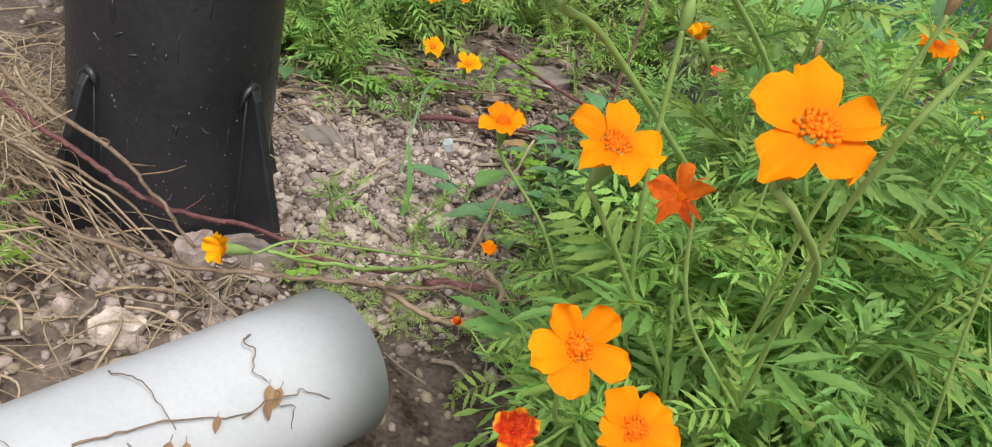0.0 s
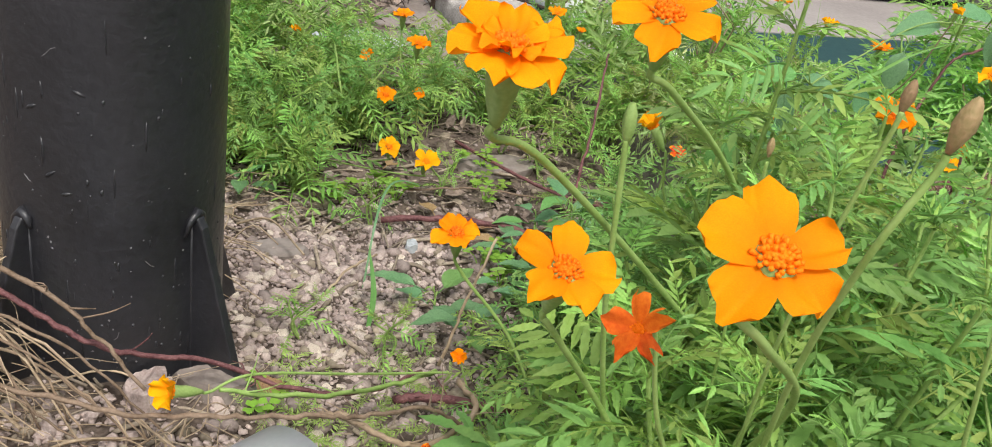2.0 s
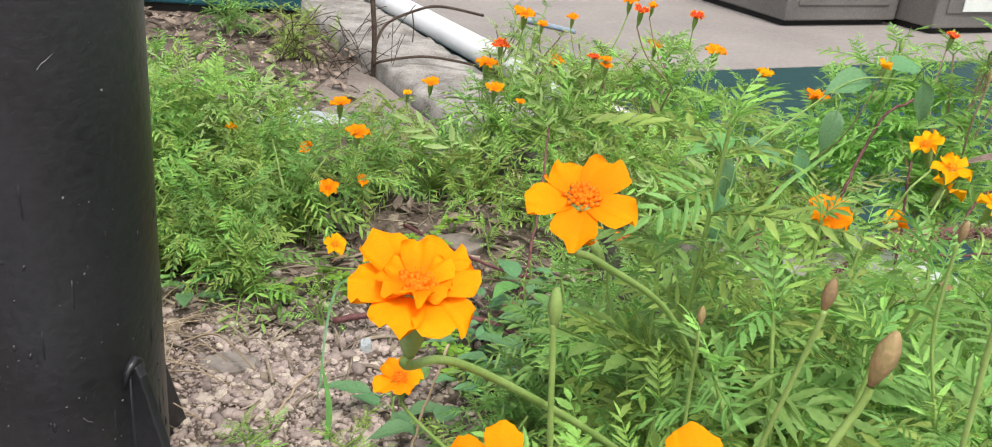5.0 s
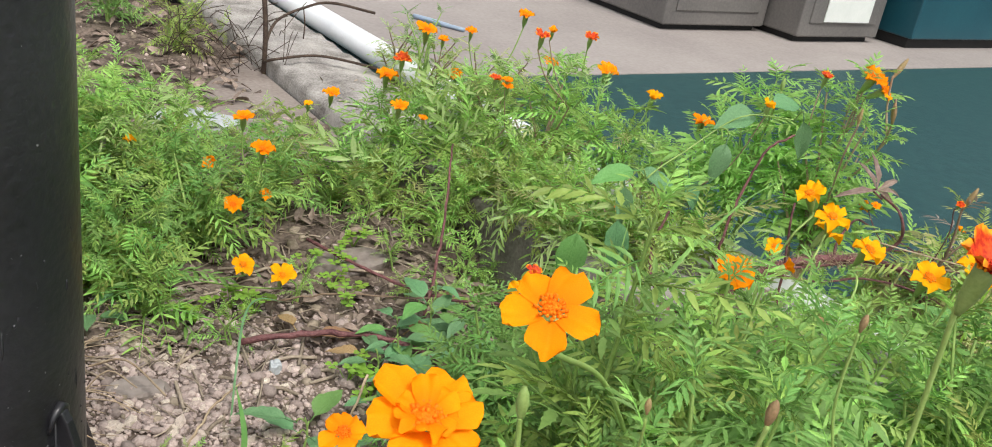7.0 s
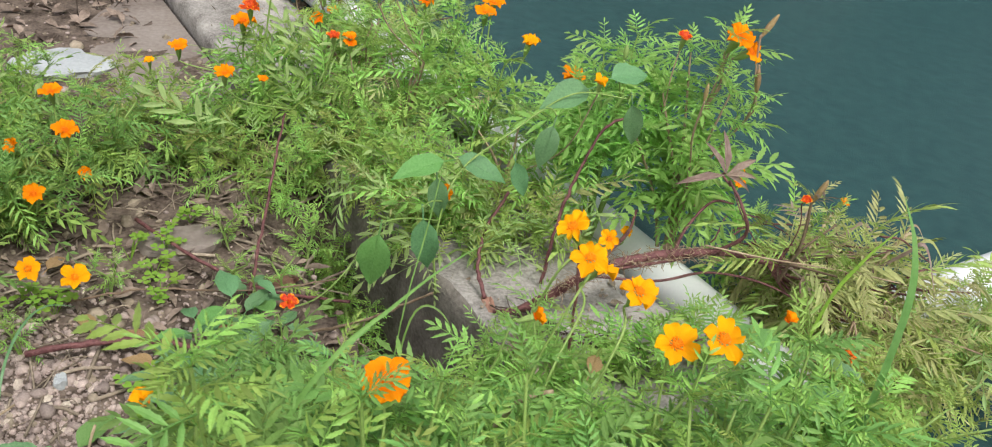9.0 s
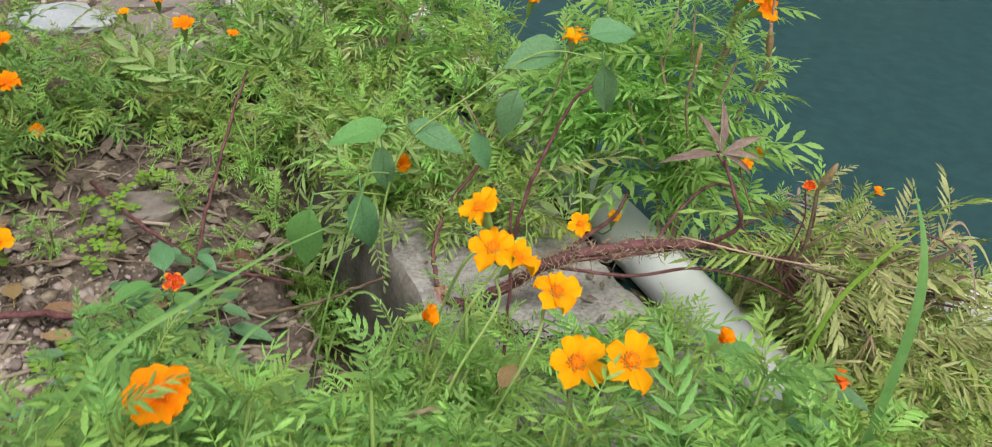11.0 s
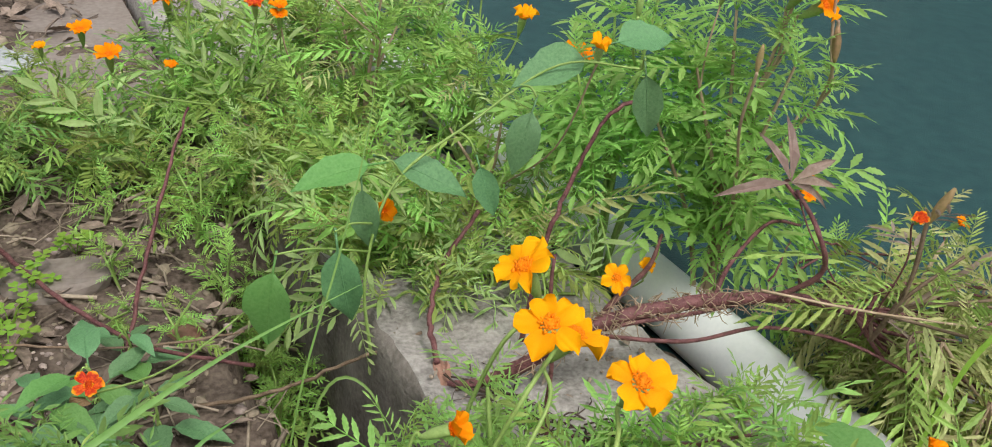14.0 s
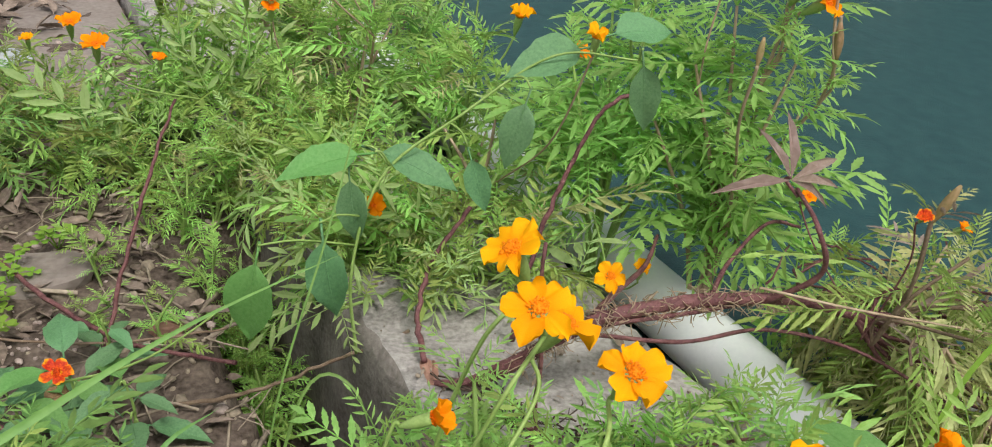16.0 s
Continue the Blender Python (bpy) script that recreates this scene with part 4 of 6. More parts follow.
plant((0.35, 0.66), bush((0.34, 0.655), 0.33, 0.07, 8, 25), seed=25, leaves=NEAR_DARK + NEAR_LIGHT)
plant((0.40, 0.73), bush((0.40, 0.73), 0.22, 0.08, 7, 8), seed=8, leaves=LEAVES_FINE, scale=0.85, flowers=[((0.473, 0.718, 0.321), (0.7, -0.2, 0.4), 0.022, "orange", 5, 0.35)])
plant((0.53, 0.74), bush((0.525, 0.735), 0.268, 0.08, 9, 9), seed=9, leaves=LEAVES_FINE + LEAVES_YOUNG, scale=0.8,
      flowers=[((0.508, 0.760, 0.374), (-0.45, -0.15, 0.88), 0.033, "yellow", 5, (0.92, 0.4), (0.475, 0.755, 0.20), (0.485, 0.762, 0.27), (0.500, 0.758, 0.330)), ((0.514, 0.729, 0.366), (-0.25, -0.40, 0.88), 0.032, "yellow", 5, (0.95, 3.1), (0.465, 0.71, 0.20), (0.485, 0.725, 0.27), (0.504, 0.724, 0.328)), ((0.536, 0.757, 0.338), (0.45, -0.15, 0.85), 0.031, "yellow", 5, (0.9, 0.2), (0.475, 0.70, 0.20), (0.495, 0.715, 0.27), (0.524, 0.746, 0.305)),
               ((0.555, 0.719, 0.340), (0.12, -0.40, 0.90), 0.034, "yellow", 5, (0.97, 3.3), (0.495, 0.665, 0.20), (0.515, 0.682, 0.26), (0.543, 0.706, 0.310))], label="marigold plant with a row of yellow flowers by the kerb")
plant((0.24, 0.35), bush((0.26, 0.33), 0.24, 0.07, 4, 10), seed=10, leaves=NEAR_DARK, flowers=[((0.224, 0.297, 0.537), (0.0, -0.2, 0.9), 0.028, "red", 6, 0.6)])
plant((0.15, 0.64), bush((0.15, 0.64), 0.11, 0.05, 4, 11), seed=11, leaves=LEAVES_DEEP, scale=0.55, flowers=[((0.108, 0.700, 0.095), (-0.2, -0.5, 0.7), 0.020, "orange", 5, 0.5)])
plant((0.64, 0.64), bush((0.65, 0.65), 0.34, 0.10, 12, 12), seed=12, leaves=NEAR_DARK * 2 + NEAR, gaps=0.22, flowers=[((0.625, 0.632, 0.377), (0.25, -0.2, 0.9), 0.017, "orange", 5, 0.22)])
plant((0.74, 0.70), bush((0.77, 0.68), 0.24, 0.10, 9, 17), seed=17, foot=FLOOR, flowers=[((0.765, 0.72, 0.262), (0.5, -0.4, 0.4), 0.024, "wilted", 5, 0.5)], label="bushy marigold plant growing over the teal floor's edge")
plant((0.86, 0.74), bush((0.90, 0.74), 0.20, 0.10, 8, 18), seed=18, foot=FLOOR, leaves=LEAVES_OLIVE, scale=0.7, label="olive marigold plant growing over the teal floor's edge")
plant((0.61, 0.835), bush((0.625, 0.82), 0.225, 0.04, 7, 19), seed=19, foot=kerb_top(0.6) - 0.006, scale=0.6, label="small light green marigold shoot on the kerb")
plant((0.27, 0.82), bush((0.26, 0.81), 0.24, 0.07, 9, 20), seed=20, leaves=LEAVES_DEEP)
plant((0.21, 0.79), bush((0.215, 0.80), 0.16, 0.05, 6, 21), seed=21, leaves=LEAVES_DEEP, scale=0.7)
plant((0.34, 0.81), bush((0.34, 0.81), 0.18, 0.05, 6, 22), seed=22)
plant((1.00, 0.86), bush((1.00, 0.85), 0.16, 0.09, 7, 23), seed=23, foot=FLOOR, leaves=LEAVES_OLIVE, scale=0.7, label="olive marigold plant lying on the teal floor")
plant((0.47, 0.79), bush((0.478, 0.782), 0.275, 0.05, 8, 24), seed=24, leaves=LEAVES_YOUNG * 2 + LEAVES_FINE, scale=0.72, node=0.017)
plant((0.53, 0.815), bush((0.53, 0.825), 0.238, 0.05, 9, 26), seed=26, foot=kerb_top(0.58) - 0.006, leaves=LEAVES_YOUNG * 2 + LEAVES_FINE, scale=0.72, bare=0.1, label="light green marigold sprigs on the kerb")
plant((0.44, 0.46), bush((0.44, 0.48), 0.26, 0.09, 6, 13), seed=13, leaves=NEAR_DARK, gaps=0.25)
plant((0.55, 0.54), bush((0.57, 0.57), 0.36, 0.10, 11, 14), seed=14, leaves=NEAR_DARK * 2 + NEAR, gaps=0.22)
plant((0.18, 0.76), bush((0.19, 0.76), 0.13, 0.05, 4, 15), seed=15, leaves=LEAVES_DEEP, scale=0.6)
plant((0.38, 0.33), bush((0.38, 0.35), 0.22, 0.08, 5, 16), seed=16, leaves=NEAR_DARK)

for i, (x, y, top, lv) in enumerate(((0.84, 0.78, 0.17, LEAVES_OLIVE), (0.94, 0.82, 0.18, MIXED_OLIVE), (1.03, 0.86, 0.20, MIXED_OLIVE), (1.12, 0.90, 0.19, LEAVES_OLIVE), (0.78, 0.74, 0.18, LEAVES))):
    plant((x, y), bush((x, y), top, 0.07, 7, 40 + i), seed=140 + i, foot=FLOOR, leaves=lv, scale=0.75, gaps=0.2, label="straggly marigold plant spilling over the teal floor")

plant((0.69, 0.835), bush((0.685, 0.825), 0.215, 0.05, 6, 46), seed=146, foot=FLOOR, leaves=LEAVES + LEAVES_YOUNG, scale=0.8, node=0.026, bare=0.4, gaps=0.2, label="light green marigold sprig between kerb and pipe")

for i, (u, v, k) in enumerate(((0.815, 0.825, 2), (0.79, 0.855, 2), (0.865, 0.83, 2))):
    p = yard(u, v)
    zt = kerb_top(v)
    r = random.Random(510 + i)
    plant((p.x, p.y), [(p.x + r.uniform(-0.04, 0.05), p.y + r.uniform(-0.06, 0.02), zt + r.uniform(0.015, 0.055)) for _ in range(k)], seed=510 + i, foot=zt - 0.006, leaves=LEAVES_PALE + LEAVES_OLIVE[:3], scale=0.66, bare=0.2, node=0.028, tufts=0.0, hang=0.3, gaps=0.3, thick=0.0016, label="pale olive marigold shoot lying on the kerb")

# ---- the far bed left of the kerb ----
for i, (bx, by, top, spread, n, lv) in enumerate((
        (-0.13, 1.17, 0.20, 0.09, 9, 1), (-0.02, 1.25, 0.19, 0.10, 9, 1), (-0.22, 1.28, 0.25, 0.11, 10, 1), (-0.07, 1.38, 0.23, 0.11, 9, 0), (0.07, 1.40, 0.18, 0.10, 8, 1),
        (0.17, 1.42, 0.14, 0.09, 7, 1), (-0.20, 1.45, 0.28, 0.11, 9, 0), (-0.07, 1.53, 0.18, 0.09, 7, 0), (0.10, 1.55, 0.15, 0.09, 6, 2), (-0.36, 1.40, 0.26, 0.12, 8, 0), (-0.32, 1.60, 0.20, 0.10, 6, 0), (0.22, 1.54, 0.12, 0.07, 5, 1),
        (-0.21, 1.12, 0.17, 0.08, 8, 1), (-0.08, 1.10, 0.13, 0.06, 6, 1), (-0.31, 1.22, 0.22, 0.10, 8, 0), (-0.15, 1.33, 0.26, 0.08, 7, 0))):
    fl = {1: [((0.030, 1.310, 0.222), UPWARD, 0.032, "orange", 5, 0.7), ((0.053, 1.243, 0.205), UPWARD, 0.034, "orange", 6, 0.85), ((-0.009, 1.26, 0.175), (-0.4, -0.5, 0.6), 0.025, "orange", 5, 0.6),
              ((0.019, 1.199, 0.145), (0, -0.5, 0.8), 0.029, "orange", 6, 0.8)],
          4: [((0.063, 1.281, 0.125), (0, -0.6, 0.6), 0.022, "orange", 5, 0.6)],
          0: [((0.031, 1.081, 0.122), (0, -0.5, 0.85), 0.031, "yellow", 5, 0.9), ((0.076, 1.079, 0.110), (0.1, -0.4, 0.9), 0.033, "yellow", 5, 0.85)],
          3: [((-0.11, 1.30, 0.185), UPWARD, 0.022, "yellow", 5, 0.7)], 8: [((0.128, 1.47, 0.195), UPWARD, 0.020, "yellow", 5, 0.6)]}.get(i, [])
    plant((bx, by), bush((bx, by), top, spread, n, 30 + i), seed=30 + i, leaves=(MIXED, MIXED_DEEP, MIXED_OLIVE)[lv], flowers=fl, scale=0.84, bare=0.10, node=0.019, gaps=0.16, label="low spreading green marigold plant in the far bed")

# ---- the tall mass over the kerb ----
MASS = (
    (0.46, 1.21, 0.22, 0.09, 8, 0), (0.57, 1.20, 0.25, 0.08, 6, 0), (0.69, 1.15, 0.395, 0.075, 10, 3), (0.35, 1.45, 0.25, 0.09, 8, 0), (0.47, 1.37, 0.295, 0.10, 9, 0), (0.58, 1.34, 0.27, 0.09, 7, 0),
    (0.28, 1.52, 0.23, 0.09, 8, 0), (0.42, 1.51, 0.28, 0.10, 9, 0), (0.55, 1.49, 0.285, 0.09, 9, 0), (0.41, 1.62, 0.23, 0.08, 6, 0), (0.775, 1.09, 0.415, 0.08, 10, 3), (0.70, 1.33, 0.25, 0.08, 7, 0),
    (0.60, 1.08, 0.21, 0.05, 6, 2), (0.50, 1.12, 0.18, 0.05, 5, 0), (0.25, 1.40, 0.13, 0.07, 6, 2), (0.36, 1.33, 0.13, 0.06, 5, 2), (0.475, 1.14, 0.215, 0.05, 6, 0), (0.44, 1.27, 0.22, 0.06, 6, 2), (0.525, 1.11, 0.21, 0.05, 6, 2), (0.395, 1.37, 0.22, 0.06, 6, 0))
MASS_FLOWERS = {
    0: [((0.296, 0.849, 0.243), (0, -0.5, 0.8), 0.019, "red", 5, 0.9)],
    1: [((0.473, 1.067, 0.220), (0.3, -0.6, 0.5), 0.024, "orange", 5, 0.5), ((0.615, 1.021, 0.377), UPWARD, 0.022, "yellow", 4, 0.5)],
    2: [((0.675, 1.264, 0.277), UPWARD, 0.036, "orange", 5, 0.8), ((0.632, 0.956, 0.227), (-0.2, -0.6, 0.7), 0.026, "yellow", 5, 0.85), ((0.690, 1.039, 0.177), UPWARD, 0.020, "yellow", 5, 0.6)],
    3: [((0.390, 1.321, 0.289), UPWARD, 0.022, "orange", 5, 0.7), ((0.368, 1.312, 0.302), UPWARD, 0.022, "red", 5, 0.7), ((0.234, 1.300, 0.255), UPWARD, 0.030, "orange", 5, 0.7), ((0.281, 1.351, 0.223), UPWARD, 0.018, "orange", 5, 0.5)],
    4: [((0.422, 1.304, 0.370), UPWARD, 0.030, "red", 5, 0.7), ((0.445, 1.33, 0.372), UPWARD, 0.020, "orange", 5, 0.5), ((0.390, 1.327, 0.296), UPWARD, 0.022, "orange", 5, 0.6)],
    5: [((0.642, 1.371, 0.276), (0.1, -0.2, 0.9), 0.034, "yellow", 5, 0.55), ((0.597, 1.455, 0.288), UPWARD, 0.036, "orange", 6, 0.75)],
    6: [((0.255, 1.541, 0.231), UPWARD, 0.040, "orange", 6, 0.8), ((0.266, 1.479, 0.275), UPWARD, 0.032, "red", 6, 0.8), ((0.295, 1.465, 0.327), UPWARD, 0.038, "orange", 6, 0.8), ((0.165, 1.500, 0.205), UPWARD, 0.032, "orange", 6, 0.8)],
    7: [((0.361, 1.515, 0.246), (-0.2, -0.4, 0.6), 0.026, "orange", 5, 0.6), ((0.519, 1.515, 0.279), UPWARD, 0.030, "orange", 6, 0.7), ((0.330, 1.50, 0.305), UPWARD, 0.022, "orange", 5, 0.6)],
    8: [((0.561, 1.469, 0.338), UPWARD, 0.030, "red", 6, 0.75), ((0.629, 1.540, 0.273), UPWARD, 0.036, "orange", 6, 0.75), ((0.392, 1.626, 0.217), UPWARD, 0.028, "orange", 5, 0.6)],
    9: [((0.517, 1.680, 0.321), UPWARD, 0.036, "orange", 6, 0.8), ((0.40, 1.60, 0.30), UPWARD, 0.026, "orange", 5, 0.7)],
    10: [((0.790, 1.076, 0.409), (0.1, -0.5, 0.8), 0.042, "orange", 6, 0.75), ((0.805, 1.070, 0.395), (0.4, -0.6, 0.6), 0.034, "orange", 5, 0.8), ((0.732, 1.091, 0.401), UPWARD, 0.024, "red", 5, 0.6), ((0.842, 1.079, 0.231), (0, -0.6, 0.7), 0.022, "orange", 5, 0.7)],
}
for i, (bx, by, top, spread, n, lv) in enumerate(MASS):
    u, v = to_yard(bx, by)
    fl = MASS_FLOWERS.get(i, [])
    bd = [((0.815, 1.070, 0.418), (0.5, 0.1, 0.8), 1.0, 2), ((0.800, 1.035, 0.387), (0.2, 0, -1), 1.0, 2), ((0.72, 0.991, 0.375), (0, 0, 1), 0.7, 2)] if i == 10 else [((0.655, 1.064, 0.388), (0, 0, 1), 0.8, True)] if i == 2 else []
    foot = None if u < 0.75 else kerb_top(v) - 0.006 if u < 0.975 else FLOOR
    plant((bx, by), bush((bx, by), top, spread, n, 60 + i), seed=60 + i, leaves=(MIXED, LEAVES_DEEP, MIXED_OLIVE, LEAVES_YOUNG)[lv], flowers=fl, buds=bd, scale=1.0, bare=0.5 if i == 2 else 0.34 if i < 12 else 0.08, node=0.019 if lv == 3 else 0.024, foot=foot, tufts=0.2 if lv == 3 else 0.25, gaps=0.18 if lv == 3 else 0.2, stem=M_STEM_PINK if i % 3 == 1 else M_STEM, label="tall bushy marigold plant leaning over the concrete kerb")

for i, (v, top) in enumerate(((0.905, 0.205), (0.985, 0.20), (1.06, 0.205), (1.14, 0.20))):
    p = yard(0.785, v)
    plant((p.x, p.y), [(p.x + 0.03, p.y + 0.01, top), (p.x - 0.035, p.y - 0.025, top - 0.015), (p.x - 0.05, p.y + 0.02, top - 0.05), (p.x - 0.01, p.y - 0.03, top - 0.02), (p.x + 0.01, p.y + 0.035, top - 0.01)], seed=450 + i, foot=kerb_top(v) - 0.006, leaves=MIXED_OLIVE + LEAVES_FINE, scale=0.62, bare=0.1, node=0.018, tufts=0.3, gaps=0.2, hang=0.25, label="low olive marigold shoots leaning over the kerb's edge")

# ---- the fallen marigold sprawling over the pipe ----
g = Geo()
root = Vector((0.535, 0.935, kerb_top(0.71) + 0.002))
rs = random.Random(61)
tips = [(rs.uniform(0.90, 1.12), rs.uniform(0.80, 0.98), rs.uniform(0.10, 0.19)) for _ in range(7)]
sprawl = plant((0.81, 0.928), tips,
               leaves=LEAVES_RUST * 2 + LEAVES_FERN * 2 + LEAVES_OLIVE, stem=M_STEM_RED, label="sprawling marigold with red woody stem and olive leaves", scale=0.72, bare=0.30, node=0.022, seed=80, foot=0.208, thick=0.0019, hang=0.5, tufts=0.2, gaps=0.2, tuft=False,
               flowers=[((0.800, 1.010, 0.262), (0, -0.5, 0.8), 0.016, "orange", 5, 0.7), ((0.790, 0.873, 0.324), (-0.2, -0.5, 0.7), 0.013, "red", 5, 0.6, (0.80, 0.90, 0.21), (0.802, 0.885, 0.28)), ((0.947, 1.013, 0.231), (0.3, -0.4, 0.7), 0.018, "orange", 5, 0.5)])
for i, (x, y, z, lv) in enumerate(((0.845, 0.955, 0.205, 0), (0.87, 0.90, 0.200, 0), (0.91, 0.96, 0.185, 1), (0.94, 0.88, 0.18, 0), (0.99, 0.94, 0.165, 1), (1.04, 0.88, 0.15, 0), (0.83, 1.04, 0.170, 2), (0.875, 0.845, 0.190, 0), (0.83, 0.995, 0.19, 0), (0.90, 1.01, 0.165, 1))):
    ends = [(x + rs.uniform(0.0, 0.11), y + rs.uniform(-0.09, 0.05), z + rs.uniform(-0.10, 0.030)) for _ in range(5)]
    plant((x, y), ends, leaves=(LEAVES_RUST * 2 + LEAVES_FERN * 2 + LEAVES_OLIVE[:2], LEAVES_OLIVE + LEAVES_FINE + LEAVES_FERN, LEAVES)[lv], stem=(M_STEM_RED, M_STEM_PINK)[i % 2], label="fallen marigold shoot with drooping olive leaves", scale=0.72, bare=0.08, node=0.021, seed=180 + i, foot=z, thick=0.0014, hang=0.45, tufts=0.15, gaps=0.2, tuft=lv == 2, group="fallen shoots")
g = Geo()
rr = random.Random(5)
MAIN = [(0.510, 0.948, kerb_top(0.74) - 0.003), (0.535, 0.935, kerb_top(0.71) + 0.006), (0.565, 0.922, 0.182), (0.604, 0.910, 0.222), (0.676, 0.921, 0.229), (0.759, 0.930, 0.223), (0.826, 0.930, 0.205), (0.936, 0.950, 0.180)]
for k in range(3):
    off = [Vector((rr.uniform(-1, 1), rr.uniform(-1, 1), rr.uniform(-1, 0.6))) * (0.0 if k == 0 else 0.007) for _ in MAIN]
    line = spline([Vector(p) + o for p, o in zip(MAIN, off)], 8)
    g.tube(line, [(0.0052, 0.0019, 0.0014)[k] * rr.uniform(0.88, 1.12) * (1 - 0.6 * max(0.0, i / len(line) - 0.35)) * min(1.0, 0.45 + 2.4 * i / len(line)) * (1 + 0.2 * noise.noise((i * 0.9, k, 0.5))) for i in range(len(line))], 9)
for pts, r0, r1 in (([(0.604, 0.912, 0.220), (0.640, 0.965, 0.205), (0.684, 1.021, 0.192), (0.705, 1.055, 0.20)], 0.0030, 0.0015),
                    ([(0.735, 0.926, 0.224), (0.757, 0.905, 0.262), (0.743, 0.903, 0.298), (0.749, 0.948, 0.302)], 0.0024, 0.0014),
                    ([(0.60, 0.908, 0.215), (0.67, 0.905, 0.208), (0.738, 0.92, 0.205), (0.80, 0.90, 0.20), (0.86, 0.86, 0.18)], 0.0017, 0.0011),
                    ([(0.69, 0.92, 0.226), (0.72, 0.96, 0.235), (0.76, 0.99, 0.25), (0.80, 1.01, 0.235)], 0.0019, 0.0012)):
    line = spline(pts, 8)
    g.tube(line, [(r0 + (r1 - r0) * i / (len(line) - 1)) * rr.uniform(0.9, 1.1) for i in range(len(line))], 7)
part("trunk", g, M_STEM_RED, sprawl, "reddish woody trunk with peeling fibres")
g = Geo()
for k in range(90):
    a, t = rr.uniform(0, 6.28), rr.random()
    p = root + Vector((0.005, -0.01, 0)) if k % 3 == 0 else Vector((0.548, 0.905, 0)).lerp(Vector((0.65, 0.850, 0)), t)
    q = p + Vector((math.cos(a), math.sin(a), 0)) * rr.uniform(0.008, 0.045)
    up, vp = to_yard(p.x, p.y)
    uq, vq = to_yard(q.x, q.y)
    if 0.775 < uq < 0.955 and 0.775 < up < 0.955:
        p.z, q.z = kerb_top(vp) + 0.004, kerb_top(vq) + 0.002
        m = p.lerp(q, 0.5) + Vector((rr.uniform(-0.010, 0.010), rr.uniform(-0.010, 0.010), rr.uniform(0.002, 0.008)))
        g.tube(spline([p, m, q], 5), rr.uniform(0.0003, 0.0008), 4)
part("rootlet", g, M_STEM_DARK, sprawl, "dark rootlets spread on the concrete")["kind"] = "stuff"
g = Geo()
along = spline(MAIN[2:6], 12)
for _ in range(430):
    q = rr.random() * (len(along) - 2)
    p = along[int(q)].lerp(along[int(q) + 1], q % 1) + Vector((rr.uniform(-1, 1), rr.uniform(-1, 1), rr.uniform(-1, 1))) * 0.0045
    d = Vector((rr.uniform(-1, 1), rr.uniform(-1, 1), rr.uniform(-1, 1))).normalized()
    e = Vector((rr.uniform(-1, 1), rr.uniform(-1, 1), rr.uniform(-1, 0.4))).normalized()
    k = rr.uniform(0.003, 0.009)
    g.tube([p, p + d * k, p + (d + e) * k, p + (d * 0.6 + e * 1.8) * k], [0.0005, 0.0005, 0.0004, 0.0002], 3)
part("root_fibre", g, M_STEM_PINK, sprawl, "fine dry rootlets")["kind"] = "stuff"


def shoot(name, pts, r0, r1, mat, label, category="plant", sides=7, steps=8, wobble=0.0012):
    """A stem through the points as a thing."""
    r = random.Random(int(abs(pts[0][0] * 7919 + pts[0][1] * 1543) * 100))
    line = [p + Vector((r.uniform(-1, 1), r.uniform(-1, 1), r.uniform(-1, 1))) * wobble for p in spline(pts, steps)]
    g = Geo()
    n = len(line)
    g.tube(line, [(r0 + (r1 - r0) * i / (n - 1)) * r.uniform(0.9, 1.12) for i in range(n)], sides)
    ob = solid(name, g, mat, label, category)
    if category == "vine":
        for _ in range(5):
            i = r.randrange(2, n - 2)
            d = Vector((r.uniform(-1, 1), r.uniform(-1, 1), r.uniform(-0.2, 0.9))).normalized() * r.uniform(0.012, 0.035)
            w = Geo()
            w.tube(spline([line[i], line[i] + d * 0.5 + Vector((r.uniform(-1, 1), r.uniform(-1, 1), 0)) * 0.005, line[i] + d], 4), [0.0007] * 3 + [0.0006] * 3 + [0.0003] * 3, 4)
            part("tendril", w, mat, ob)
    return ob


# upright reddish stems
shoot("bare_marigold", [(0.575, 0.985, 0.15), (0.582, 0.99, 0.21), (0.600, 1.005, 0.27), (0.625, 1.015, 0.325), (0.66, 1.02, 0.345)], 0.0022, 0.0013, M_STEM_RED, "bent purplish marigold stem above the kerb")
shoot("bare_marigold", [(0.255, 1.085, 0.05), (0.272, 1.125, 0.12), (0.290, 1.190, 0.18), (0.305, 1.26, 0.22)], 0.0022, 0.0013, M_STEM_RED, "slanting pinkish marigold stem rooted in soil")
shoot("bare_marigold", [(0.506, 0.966, 0.148), (0.505, 1.00, 0.165), (0.518, 1.035, 0.190), (0.552, 1.075, 0.215)], 0.0023, 0.0018, M_STEM_RED, "thin crooked reddish stem on the kerb")
shoot("bare_marigold", [(0.548, 0.905, 0.15), (0.575, 0.880, 0.155), (0.63, 0.855, 0.16), (0.70, 0.835, 0.185)], 0.0017, 0.0011, M_STEM_RED, "reddish stem trailing across the kerb")
shoot("bare_marigold", [(0.545, 0.80, 0.17), (0.545, 0.81, 0.25), (0.540, 0.82, 0.34)], 0.0014, 0.0011, M_STEM_RED, "upright dark red stem beside the yellow flowers")
# purple-leaved tip
purple = plant((0.749, 0.945), [(0.748, 0.958, 0.306)], leaves=LEAVES_PURPLE, stem=M_STEM_RED, label="curved marigold shoot with wilted purple leaves", scale=0.8, bare=0.8, node=0.03, seed=90, foot=0.298, tufts=0.0, gaps=1.0, thick=0.0014, tuft=False)
